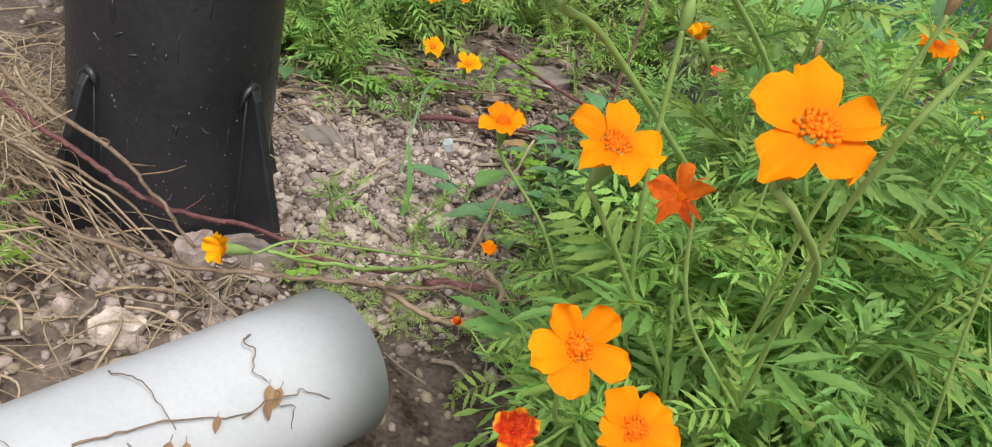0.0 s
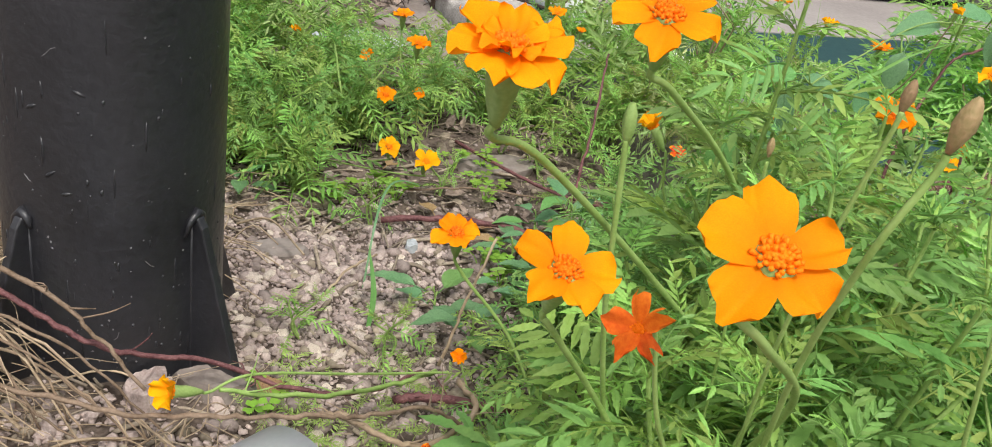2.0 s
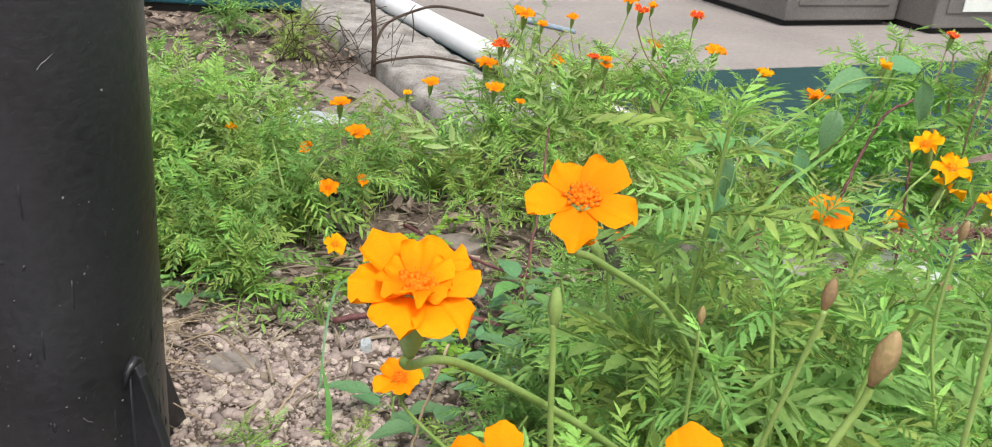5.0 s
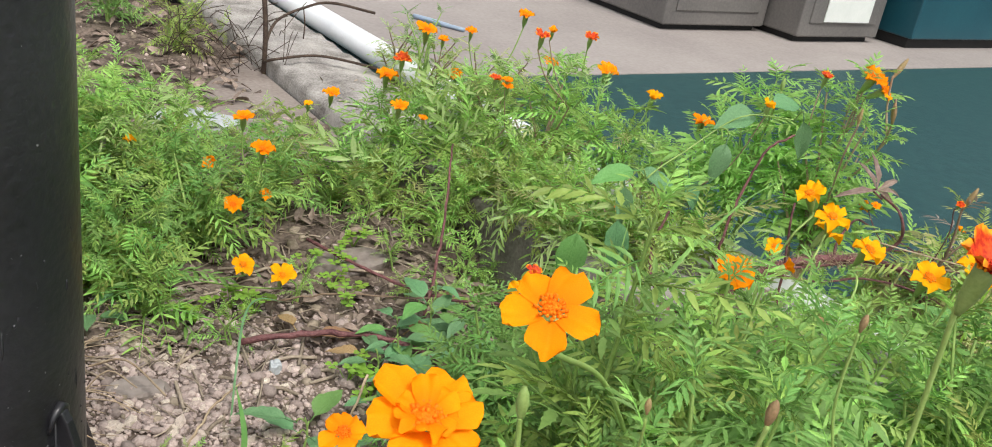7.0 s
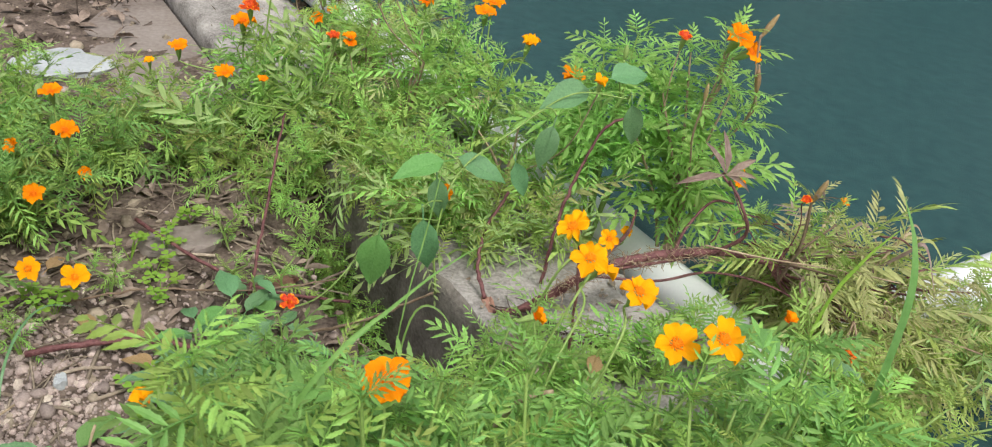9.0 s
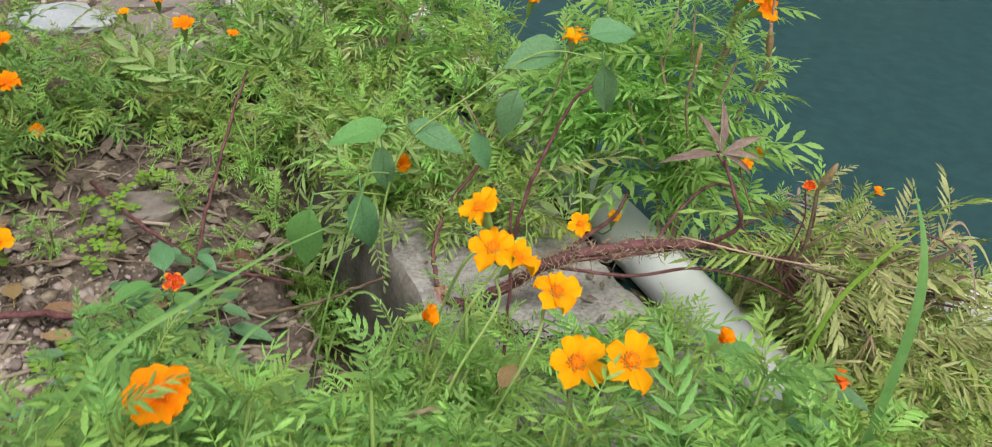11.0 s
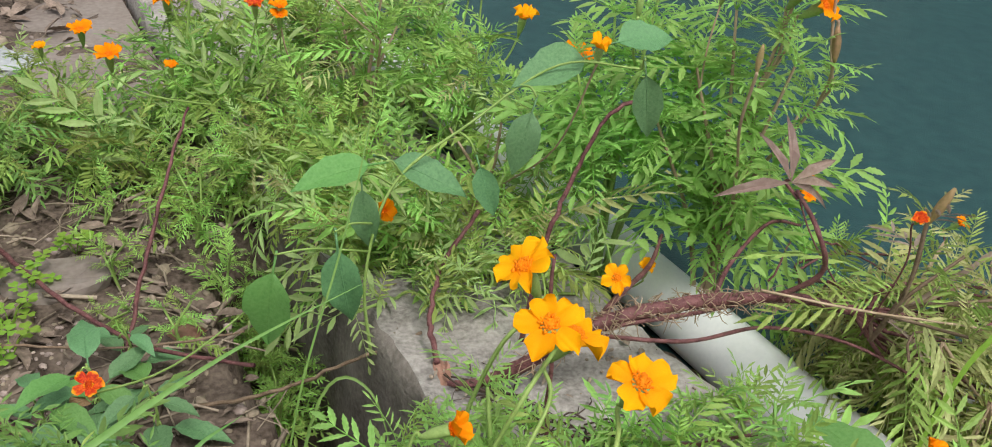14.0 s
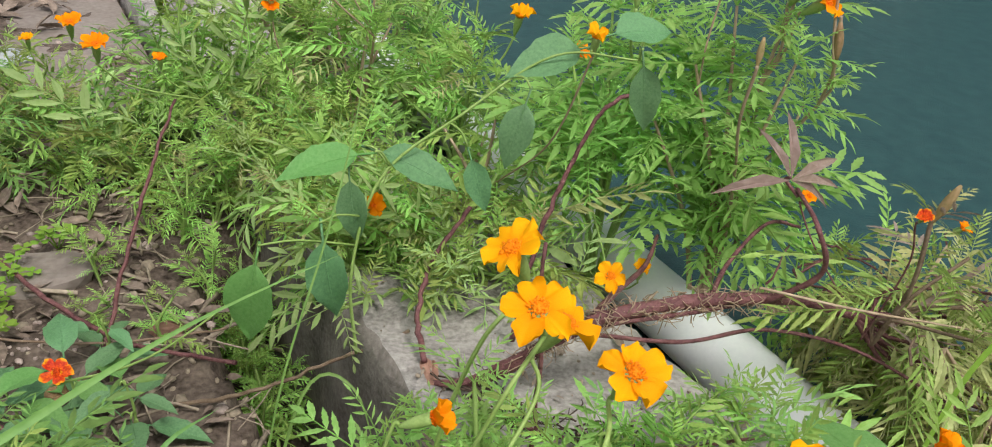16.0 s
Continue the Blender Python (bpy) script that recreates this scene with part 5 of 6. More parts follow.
for d, size in (((-0.98, -0.15, 0.08), 1.5), ((-0.35, 0.2, 0.75), 1.15), ((0.05, 0.3, 0.9), 1.35), ((0.85, 0.2, 0.42), 1.4), ((0.97, -0.05, 0.10), 1.25), ((0.9, -0.2, -0.25), 1.15)):
    w = Geo()
    slim_leaflet(w, (0, 0, 0), (0, 1, 0), (0, 0, 1), 0.034, 0.0060, 0.45, 0.9)
    under("leaf", w.mesh("leaf", M_LEAF_PURPLE, smooth=False), purple, frame_of((0.748, 0.957, 0.304), d, (0.0, -0.6, 0.8), size))
plant((0.81, 0.90), [(0.803, 0.880, 0.315), (0.840, 0.880, 0.290), (0.86, 0.86, 0.262), (0.835, 0.845, 0.25), (0.89, 0.89, 0.245)], leaves=LEAVES_FERN * 2 + LEAVES_PURPLE[:1], stem=M_STEM_BROWN, label="wilted brownish marigold shoot with drooping fern-like leaves", scale=0.62, bare=0.45, node=0.030, seed=91, foot=0.205, tufts=0.0, hang=0.35, gaps=0.3, thick=0.0016,
      buds=[((0.803, 0.878, 0.322), (0.2, -0.1, 0.8), 0.95, 2)])
plant((0.50, 0.80), [(0.515, 0.765, 0.225), (0.485, 0.775, 0.24)], leaves=LEAVES_PURPLE, stem=M_STEM_RED, label="small marigold shoot with purplish leaves", scale=0.30, bare=0.7, node=0.05, seed=92, foot=0.16, tufts=0.0)


# ---- broad-leaved weeds ----
def broad_leaf(seed, width, mat=None):
    """An oval pointed leaf, 1 long, with a sunk midrib and side veins."""
    r = random.Random(seed)
    g = Geo()
    rows = []
    for j in range(11):
        t = j / 10
        w = width * (math.sin(math.pi * min(1, t**0.72)) ** 0.95) * (1.0 + 0.04 * math.sin(40 * t)) * 0.5 if 0 < j < 10 else 0.004
        row = []
        for i in range(5):
            s = (i - 2) / 2
            row.append(Vector((s * w, t, -0.20 * t * t + 0.30 * abs(s) * w + 0.022 * math.sin(9 * t + 3 * s + seed) * abs(s) + 0.020 * (j % 2) * (abs(s) > 0.2) * math.sin(math.pi * t))))
        rows.append(row)
    g.add([p for row in rows for p in row], [(j * 5 + i, j * 5 + i + 1, (j + 1) * 5 + i + 1, (j + 1) * 5 + i) for j in range(10) for i in range(4)])
    g.tube([Vector((0, -0.25, -0.03))] + [Vector((0, q, -0.2 * q * q + 0.001)) for q in (0, 0.2, 0.4, 0.6, 0.8, 0.97)], [0.018, 0.015, 0.012, 0.010, 0.008, 0.005, 0.002], 4)
    return g.mesh("leaf", mat or M_WEED)


BROAD = [broad_leaf(i, 0.44 + 0.05 * (i % 4), M_WEED_LIGHT if i % 3 == 2 else None) for i in range(6)]


def weed(pts, leaves, label, r0=0.0014):
    """A stem through the points; leaves are (place, pointing, facing, length)."""
    ob = thing("broadleaf_weed", pts[0], label, "weed", "broad-leaved weeds")
    g = Geo()
    line = spline(pts, 7)
    g.tube(line, [r0 * (1 - 0.5 * i / len(line)) for i in range(len(line))], 6)
    r = random.Random(len(leaves) * 7 + int(pts[0][0] * 1000))
    for p, ahead, up, size in leaves:
        p = Vector(p)
        y = Vector(ahead).normalized()
        foot = p - y * size * 0.72
        near = min(line, key=lambda q: (q - foot).length)
        g.tube(spline([near, near.lerp(foot, 0.6) + Vector((0, 0, 0.004)), foot], 3), 0.0009, 4)
        under("leaf", BROAD[r.randrange(len(BROAD))], ob, frame_of(p - y * size * 0.5, y, up, size, 0))
    part("stem", g, M_STEM, ob)
    return ob


FACE = Vector((-0.2, -0.75, 0.55))
weed([(0.46, 1.00, 0.13), (0.455, 1.005, 0.20), (0.475, 1.02, 0.27), (0.53, 1.03, 0.315), (0.59, 1.03, 0.36), (0.64, 1.00, 0.37)],
     [((0.385, 0.974, 0.193), (-0.15, -0.1, -1), FACE, 0.066), ((0.438, 0.973, 0.211), (0.12, -0.1, -1), FACE, 0.066), ((0.430, 1.006, 0.288), (-0.9, -0.2, -0.1), (0, -0.4, 0.9), 0.056), ((0.505, 1.026, 0.274), (0.9, -0.15, -0.3), (0, -0.5, 0.85), 0.062),
      ((0.565, 1.014, 0.305), (-0.25, -0.2, -0.9), FACE, 0.050), ((0.638, 0.971, 0.353), (0.2, -0.1, -1), FACE, 0.048), ((0.584, 1.034, 0.356), (-0.9, -0.2, -0.2), (0, -0.5, 0.85), 0.056), ((0.455, 1.01, 0.245), (0.1, -0.2, -1), FACE, 0.050),
      ((0.545, 1.02, 0.262), (0.3, -0.2, -0.9), FACE, 0.044), ((0.66, 1.05, 0.375), (0.9, 0.2, 0.1), (0, -0.5, 0.85), 0.05)], "tall weed with dark green oval leaves above the kerb")


def rosette(x, y, h, n, size, seed, label="low broad-leaved weed with dark green oval leaves"):
    r = random.Random(seed)
    z = ground_height(x, y)
    pts = [(x, y, z - 0.004), (x + 0.004, y, z + h * 0.5), (x, y - 0.004, z + h)]
    lv = []
    for i in range(n):
        a = 2.4 * i + r.uniform(-0.3, 0.3)
        k = size * r.uniform(0.7, 1.15)
        hh = z + h * (0.35 + 0.65 * i / n)
        d = Vector((math.cos(a), math.sin(a), r.uniform(-0.15, 0.35)))
        lv.append(((x + d.x * k * 0.85, y + d.y * k * 0.85, hh + d.z * k * 0.6), d, (0, 0, 1), k))
    return weed(pts, lv, label, 0.0016)


for i, (x, y, h, n, size) in enumerate(((0.262, 1.085, 0.07, 6, 0.034), (0.20, 0.985, 0.06, 6, 0.036), (0.235, 0.905, 0.05, 7, 0.034), (0.195, 0.885, 0.035, 6, 0.030), (0.275, 0.90, 0.06, 7, 0.034), (0.315, 0.86, 0.06, 6, 0.036), (0.165, 0.905, 0.03, 6, 0.026),
                                        (0.09, 0.862, 0.045, 5, 0.046), (0.125, 0.80, 0.05, 5, 0.040), (-0.135, 1.065, 0.03, 5, 0.032), (0.36, 0.90, 0.06, 6, 0.034), (0.30, 0.93, 0.05, 6, 0.034), (0.25, 0.86, 0.06, 7, 0.042), (0.21, 0.93, 0.05, 7, 0.042), (0.29, 0.97, 0.05, 6, 0.040), (0.33, 0.92, 0.06, 6, 0.042), (0.23, 0.885, 0.07, 6, 0.044), (0.72, 0.72, 0.27, 7, 0.050), (0.79, 0.79, 0.22, 6, 0.045), (0.67, 0.735, 0.17, 6, 0.042), (0.245, 1.03, 0.08, 8, 0.046), (0.29, 1.015, 0.07, 8, 0.044), (0.205, 1.02, 0.06, 7, 0.040), (0.175, 0.965, 0.05, 7, 0.040))):
    rosette(x, y, h, n, size, 500 + i)


def clover(x, y, n, seed, size=0.009):
    r = random.Random(seed)
    z = ground_height(x, y)
    ob = thing("clover", (x, y, z), "small bright green three-leaved clover on the soil", "weed", "clovers")
    g = Geo()
    for i in range(n):
        a, q = r.uniform(0, 6.28), 0.022 * math.sqrt(r.random())
        p = Vector((x + q * math.cos(a), y + q * math.sin(a), z + r.uniform(0.015, 0.035)))
        gl = Geo()
        gl.tube([Vector((x, y, z)), (Vector((x, y, z)) + p) / 2 + Vector((0, 0, 0.006)), p], 0.0006, 3)
        for k in range(3):
            b = a + 2.094 * k
            d = Vector((math.cos(b), math.sin(b), 0.1))
            s = d.cross(Vector((0, 0, 1))).normalized()
            w = size * r.uniform(0.8, 1.1)
            gl.add([p, p + d * w * 0.6 + s * w * 0.55, p + d * w * 1.05 + s * w * 0.35, p + d * w * 0.9, p + d * w * 1.05 - s * w * 0.35, p + d * w * 0.6 - s * w * 0.55], [(0, 5, 4, 3), (0, 3, 2, 1)])
        part("leaf", gl, M_CLOVER, ob, smooth=False)


for i, (x, y, n) in enumerate(((0.156, 1.21, 7), (0.146, 1.165, 6), (0.158, 1.118, 7), (0.116, 1.20, 5), (0.045, 1.10, 8), (-0.02, 1.09, 7), (0.165, 0.93, 9), (0.185, 1.266, 6), (0.145, 0.96, 7), (0.02, 1.12, 6), (-0.04, 0.66, 4), (-0.24, 0.60, 5))):
    clover(x, y, n, 700 + i)


# ---- grass ----
def blade(pts, w, label="", parent=None, g=None):
    line = spline(pts, 6)
    n = len(line)
    vs = []
    for i, p in enumerate(line):
        d = (line[min(i + 1, n - 1)] - line[max(i - 1, 0)]).normalized()
        s = d.cross(Vector((0.2, -0.8, 0.6))).normalized()
        k = w * (0.7 + 0.5 * math.sin(math.pi * i / n)) * (1 - (i / (n - 1)) ** 3)
        up = s.cross(d)
        vs += [p - s * k * 0.5 + up * k * 0.15, p, p + s * k * 0.5 + up * k * 0.15]
    g.add(vs, [(3 * i + j, 3 * i + j + 1, 3 * i + j + 4, 3 * i + j + 3) for i in range(n - 1) for j in range(2)])


def grass(x, y, blades, label="long green grass blades rooted in the soil", mat=None, foot=None):
    z = ground_height(x, y) if foot is None else foot
    ob = thing("grass_tuft", (x, y, z), label, "grass", "grass tufts")
    for pts, w in blades:
        g = Geo()
        blade([(x, y, z - 0.003), *pts], w, g=g)
        part("blade", g, mat or M_CLOVER, ob)


grass(0.030, 0.840, [([(0.032, 0.85, 0.06), (0.022, 0.87, 0.105)], 0.0055)], mat=M_WEED_LIGHT)
grass(0.020, 0.900, [([(0.026, 0.95, 0.09), (0.034, 1.01, 0.10), (0.05, 1.05, 0.095), (0.08, 1.06, 0.085)], 0.0026)], mat=M_WEED)
grass(0.385, 0.86, [([(0.405, 0.90, 0.17), (0.435, 0.95, 0.26), (0.455, 0.99, 0.33), (0.462, 1.02, 0.38)], 0.0014), ([(0.42, 0.93, 0.15), (0.455, 0.93, 0.155), (0.475, 0.89, 0.10)], 0.0022)], mat=M_LEAF_DEEP)
grass(0.786, 0.69, [([(0.789, 0.695, 0.20), (0.792, 0.705, 0.32), (0.793, 0.724, 0.37), (0.788, 0.752, 0.405)], 0.010)], mat=M_WEED_LIGHT, foot=FLOOR + 0.003)
grass(0.31, 0.775, [([(0.325, 0.80, 0.15), (0.345, 0.83, 0.20), (0.375, 0.86, 0.205)], 0.004)], mat=M_WEED_LIGHT)
grass(0.265, 0.60, [([(0.270, 0.60, 0.22), (0.282, 0.605, 0.33), (0.316, 0.622, 0.378), (0.350, 0.645, 0.392), (0.390, 0.675, 0.402), (0.44, 0.705, 0.41)], 0.0030)], mat=M_LEAF_DEEP)
grass(0.78, 0.80, [([(0.80, 0.81, 0.22), (0.83, 0.815, 0.29), (0.87, 0.82, 0.33)], 0.0045)], mat=M_CLOVER)

def dry_blades(foot, ends, w, label):
    ob = thing("dry_grass", foot, label, "grass", "dry grass")
    for k, (x, y, z) in enumerate(ends):
        f, e = Vector(foot), Vector((x, y, z))
        g = Geo()
        mid = f.lerp(e, 0.55) + Vector((0, 0, 0.045 + 0.008 * (k % 3)))
        blade([f, f.lerp(mid, 0.6) + Vector((0, 0, 0.006)), mid, e], w * (1 + 0.2 * (k % 3)), g=g)
        part("blade", g, (M_STRAW, M_LEAF_RUST, M_LEAF_PURPLE)[k % 3], ob)


dry_blades((0.865, 0.945, 0.195), ((0.925, 0.98, 0.205), (0.955, 0.955, 0.195), (0.98, 0.935, 0.18), (0.95, 0.91, 0.18), (0.96, 0.97, 0.17)), 0.0032, "arching half-dry grass blades over the sprawling plant")
dry_blades((0.93, 0.91, 0.205), ((1.01, 0.93, 0.20), (1.03, 0.89, 0.19), (0.99, 0.86, 0.185), (1.04, 0.96, 0.20)), 0.0034, "arching olive and brown grass blades above the floor")

# ---- trailing vines and dry stalks on the soil ----
shoot("vine", [(-0.30, 0.70, 0.155), (-0.255, 0.66, 0.156), (-0.205, 0.637, 0.146), (-0.150, 0.625, 0.126), (-0.084, 0.650, 0.106), (-0.016, 0.655, 0.082), (0.04, 0.67, 0.078), (0.08, 0.72, 0.065)], 0.0024, 0.0017, M_STEM_RED, "reddish woody vine trailing past the post", "vine")
shoot("vine", [(-0.30, 0.705, 0.175), (-0.25, 0.655, 0.177), (-0.19, 0.630, 0.165), (-0.155, 0.620, 0.140), (-0.12, 0.610, 0.105)], 0.0022, 0.0014, M_STEM_BROWN, "pale brown vine hanging past the post", "vine")
shoot("vine", [(-0.235, 0.590, 0.125), (-0.197, 0.574, 0.125), (-0.115, 0.551, 0.130), (-0.051, 0.536, 0.147), (0.005, 0.537, 0.152), (0.038, 0.557, 0.140), (0.075, 0.590, 0.125), (0.107, 0.607, 0.10), (0.14, 0.63, 0.06)], 0.0019, 0.0015, M_STEM_BROWN, "brown vine lying across the white pipe", "vine")
shoot("vine", [(0.000, 0.540, 0.150), (0.022, 0.554, 0.140), (0.063, 0.556, 0.120), (0.094, 0.585, 0.105), (0.120, 0.635, 0.095), (0.11, 0.69, 0.08)], 0.0022, 0.0026, M_STEM_PINK, "tan looping vine beside the white pipe", "vine")
shoot("vine", [(0.06, 0.69, 0.055), (0.088, 0.69, 0.06), (0.136, 0.685, 0.06), (0.209, 0.682, 0.055)], 0.004, 0.004, M_STEM_RED, "dark red stem lying on the soil", "vine")
shoot("vine", [(-0.06, 0.560, 0.148), (0.0, 0.60, 0.12), (0.05, 0.66, 0.09), (0.09, 0.70, 0.08)], 0.0016, 0.0022, M_STEM, "thin green stalk running over the soil", "vine")
shoot("branch", [(0.03, 1.015, 0.060), (0.12, 1.02, 0.068), (0.20, 1.00, 0.070), (0.25, 0.965, 0.060), (0.265, 0.93, 0.05)], 0.0038, 0.0030, M_STEM_RED, "reddish dead branch lying on the soil", "branch")
shoot("branch", [(0.06, 1.10, 0.062), (0.15, 1.105, 0.072), (0.26, 1.09, 0.075), (0.36, 1.08, 0.095)], 0.0013, 0.0010, M_STEM_BROWN, "long thin dry stalk lying on the soil", "branch")
shoot("branch", [(0.12, 1.25, 0.075), (0.20, 1.16, 0.072), (0.28, 1.09, 0.075), (0.37, 1.03, 0.10)], 0.0026, 0.0018, M_STEM_RED, "purplish fallen stem across the soil", "branch")
shoot("branch", [(0.30, 1.06, 0.03), (0.38, 1.03, 0.07), (0.45, 1.015, 0.115), (0.50, 1.01, 0.142)], 0.0019, 0.0013, M_STEM_BROWN, "thin brown root reaching the kerb", "branch")
shoot("dry_stalk", [(0.69, 0.864, 0.280), (0.76, 0.854, 0.268), (0.852, 0.856, 0.248), (0.93, 0.862, 0.225)], 0.0009, 0.0007, M_STRAW, "pale dry stalk lying over the sprawling plant", "stalk", wobble=0.0002)
shoot("dry_stalk", [(0.10, 0.78, 0.03), (0.115, 0.79, 0.09), (0.135, 0.80, 0.16)], 0.0016, 0.0012, M_STRAW, "pale dry stalk standing in the soil", "stalk")
shoot("dry_stalk", [(-0.02, 0.86, 0.04), (0.0, 0.90, 0.05), (0.03, 0.95, 0.05)], 0.0014, 0.0012, M_STRAW, "short straw lying on the gravel", "stalk")
shoot("dry_stalk", [(0.45, 0.72, 0.19), (0.465, 0.70, 0.25), (0.485, 0.685, 0.275)], 0.0022, 0.0018, M_STRAW, "pale dry hollow stalk among marigolds", "stalk")

rr = random.Random(212)
for k in range(9):
    x, z = -0.31 + rr.uniform(-0.02, 0.02), rr.uniform(0.10, 0.17)
    y = 0.665 + rr.uniform(-0.05, 0.04)
    x2, y2 = rr.uniform(-0.19, -0.10), rr.uniform(0.555, 0.625)
    shoot("dry_stalk", [(x, y, z), (x * 0.7 + x2 * 0.3, min(y * 0.7 + y2 * 0.3, 0.648) + rr.uniform(-0.02, 0.005), z + rr.uniform(-0.01, 0.012)), (x * 0.35 + x2 * 0.65, y * 0.35 + y2 * 0.65 - 0.008, z * 0.6 + 0.04), (x2, y2, ground_height(x2, y2) + 0.003)], rr.uniform(0.0011, 0.0019), 0.0008, rr.choice((M_STRAW, M_STRAW, M_STEM_BROWN)), "pale dry stalk arching out of the straw heap", "stalk", wobble=0.0015)

rr = random.Random(303)
for k in range(11):
    x, y, z = rr.uniform(0.80, 1.02), rr.uniform(0.84, 1.04), rr.uniform(0.17, 0.25)
    a = rr.uniform(-0.9, 0.9)
    d = Vector((math.cos(a), math.sin(a), rr.uniform(-0.5, 0.1))) * rr.uniform(0.05, 0.12)
    p = Vector((x, y, z))
    shoot("dry_stalk", [p - d * 0.5, p + Vector((rr.uniform(-0.012, 0.012), rr.uniform(-0.012, 0.012), 0.006)), p + d * 0.5], rr.uniform(0.0008, 0.0016), 0.0007, rr.choice((M_STRAW, M_STEM_BROWN, M_STEM_RED)), "thin withered stalk tangled in the sprawling plant", "stalk", sides=5, steps=4)

# dry weed on the white pipe


def on_pipe(s, a):
    """A place on the short pipe: s metres back from its end, a degrees over its top away from the post."""
    side = Vector((PIPE_DIR.y, -PIPE_DIR.x, 0))
    return PIPE_END + PIPE_DIR * s + (side * math.sin(radians(a)) + Vector((0, 0, math.cos(radians(a))))) * 0.0542


rr = random.Random(88)
for s0, a0, s1, a1, w in ((0.075, 5, 0.088, -38, 0.0006), (0.088, -36, 0.074, -64, 0.0005), (0.15, 22, 0.138, -40, 0.0005), (0.20, -22, 0.10, -46, 0.0008), (0.102, -44, 0.050, -56, 0.0006), (0.235, 30, 0.215, -18, 0.0004), (0.17, -34, 0.145, -72, 0.0004)):
    q = [on_pipe(s0 + (s1 - s0) * t + rr.uniform(-0.006, 0.006), a0 + (a1 - a0) * t + rr.uniform(-4, 4)) + Vector((0, 0, 0.005 * math.sin(3.1 * t))) for t in (0, 0.25, 0.5, 0.75, 1)]
    shoot("dry_twig", q, w, w * 0.5, M_STEM_BROWN, "thin dry twig lying on the white pipe", "twig", sides=5, steps=4, wobble=0.0009)

DRY = [broad_leaf(40 + i, 0.42, M_LEAF_DRY) for i in range(3)]
for i, (x, y, z, a, s) in enumerate(((0.525, 0.709, 0.268, 1.0, 0.034), (0.12, 1.03, 0.058, 0.4, 0.05), (0.09, 1.05, 0.06, 1.9, 0.045), (0.16, 0.99, 0.06, 2.7, 0.04), (-0.07, 0.69, 0.055, 0.3, 0.05), (0.03, 1.16, 0.065, 1.2, 0.04), (0.225, 1.03, 0.066, 0.8, 0.05))):
    o = new("dry_leaf", DRY[i % 3])
    o.matrix_basis = frame_of((x, y, z), (math.cos(a), math.sin(a), -0.05), (0.15, -0.2, 1), s)
    tagged(o, "curled dry brown leaf", "leaf", "dry leaves")

for s0, a0, turn, size in ((0.084, -36, 4.9, 0.0136), (0.078, -40, 4.5, 0.0149), (0.090, -44, 5.2, 0.0112), (0.150, -42, 4.6, 0.0149), (0.142, -46, 5.0, 0.0124), (0.155, -50, 4.4, 0.0112), (0.185, -44, 4.7, 0.0124), (0.190, -48, 5.1, 0.0099), (0.120, -40, 4.8, 0.0099)):
    o = new("dry_leaf", DRY[int(turn * 10) % 3])
    o.matrix_basis = frame_of(on_pipe(s0, a0) + (on_pipe(0, a0) - PIPE_END) * 0.05, (math.cos(turn), math.sin(turn), -0.8), on_pipe(0, a0) - PIPE_END, size, 0.3)
    tagged(o, "small shrivelled brown leaf caught on a twig", "leaf", "dry leaves")

# ---- dead shrub by the kerb's far end ----
shrub = thing("dead_shrub", (0.089, 2.115, 0.045), "leafless dark twiggy shrub beside the kerb", "shrub")
g = Geo()
rr = random.Random(21)
S = Vector((0.089, 2.115, 0.040))
g.tube(spline([S, (0.089, 2.115, 0.14), (0.080, 2.13, 0.28), (0.090, 2.14, 0.48)], 6), 0.0055, 6)
g.tube(spline([(0.089, 2.115, 0.075), (0.107, 2.053, 0.100), (0.193, 2.085, 0.107), (0.271, 2.06, 0.106), (0.351, 2.03, 0.098)], 6), 0.0030, 6)
g.tube(spline([(0.087, 2.12, 0.105), (0.115, 2.206, 0.145), (0.178, 2.277, 0.165), (0.247, 2.338, 0.170), (0.36, 2.39, 0.145)], 6), 0.0034, 6)
g.tube(spline([(0.178, 2.277, 0.165), (0.182, 2.26, 0.13), (0.180, 2.25, 0.10)], 4), 0.0016, 5)
part("trunk", g, M_STEM_DARK, shrub)
g = Geo()
for _ in range(60):
    p = S + Vector((rr.uniform(-0.22, 0.05), rr.uniform(-0.10, 0.14), rr.uniform(0.0, 0.10)))
    d = Vector((rr.uniform(-1, 1), rr.uniform(-1, 1), rr.uniform(0.0, 1.0))).normalized()
    g.tube(spline([p, p + d * 0.04 + Vector((0, 0, rr.uniform(0, 0.02))), p + d * 0.09], 3), 0.0010, 3)
part("twig_tangle", g, M_STEM_DARK, shrub, "tangle of fine brown twigs")["kind"] = "stuff"
plant((-0.10, 2.25), bush((-0.08, 2.25), 0.17, 0.10, 7, 95), seed=95, leaves=LEAVES_OLIVE, scale=0.7, label="straggly half-dry marigold plant by the kerb's far end")
plant((-0.26, 2.45), bush((-0.26, 2.45), 0.20, 0.12, 7, 96), seed=96, leaves=LEAVES_DEEP, scale=0.8, label="straggly green weed plant at the bed's far end")
for i, (u, v, top, lv) in enumerate(((1.00, 1.52, 0.24, MIXED_OLIVE), (1.00, 1.68, 0.22, LEAVES_OLIVE), (1.00, 1.86, 0.21, MIXED_OLIVE), (1.13, 1.60, 0.20, LEAVES_OLIVE))):
    p = yard(u, v)
    plant((p.x, p.y), bush((p.x + 0.02, p.y), top, 0.065, 6, 400 + i), seed=400 + i, foot=FLOOR + 0.002, leaves=lv, scale=0.62, gaps=0.25, stem=M_STEM_BROWN, label="straggly weed growing up around the far pipe")
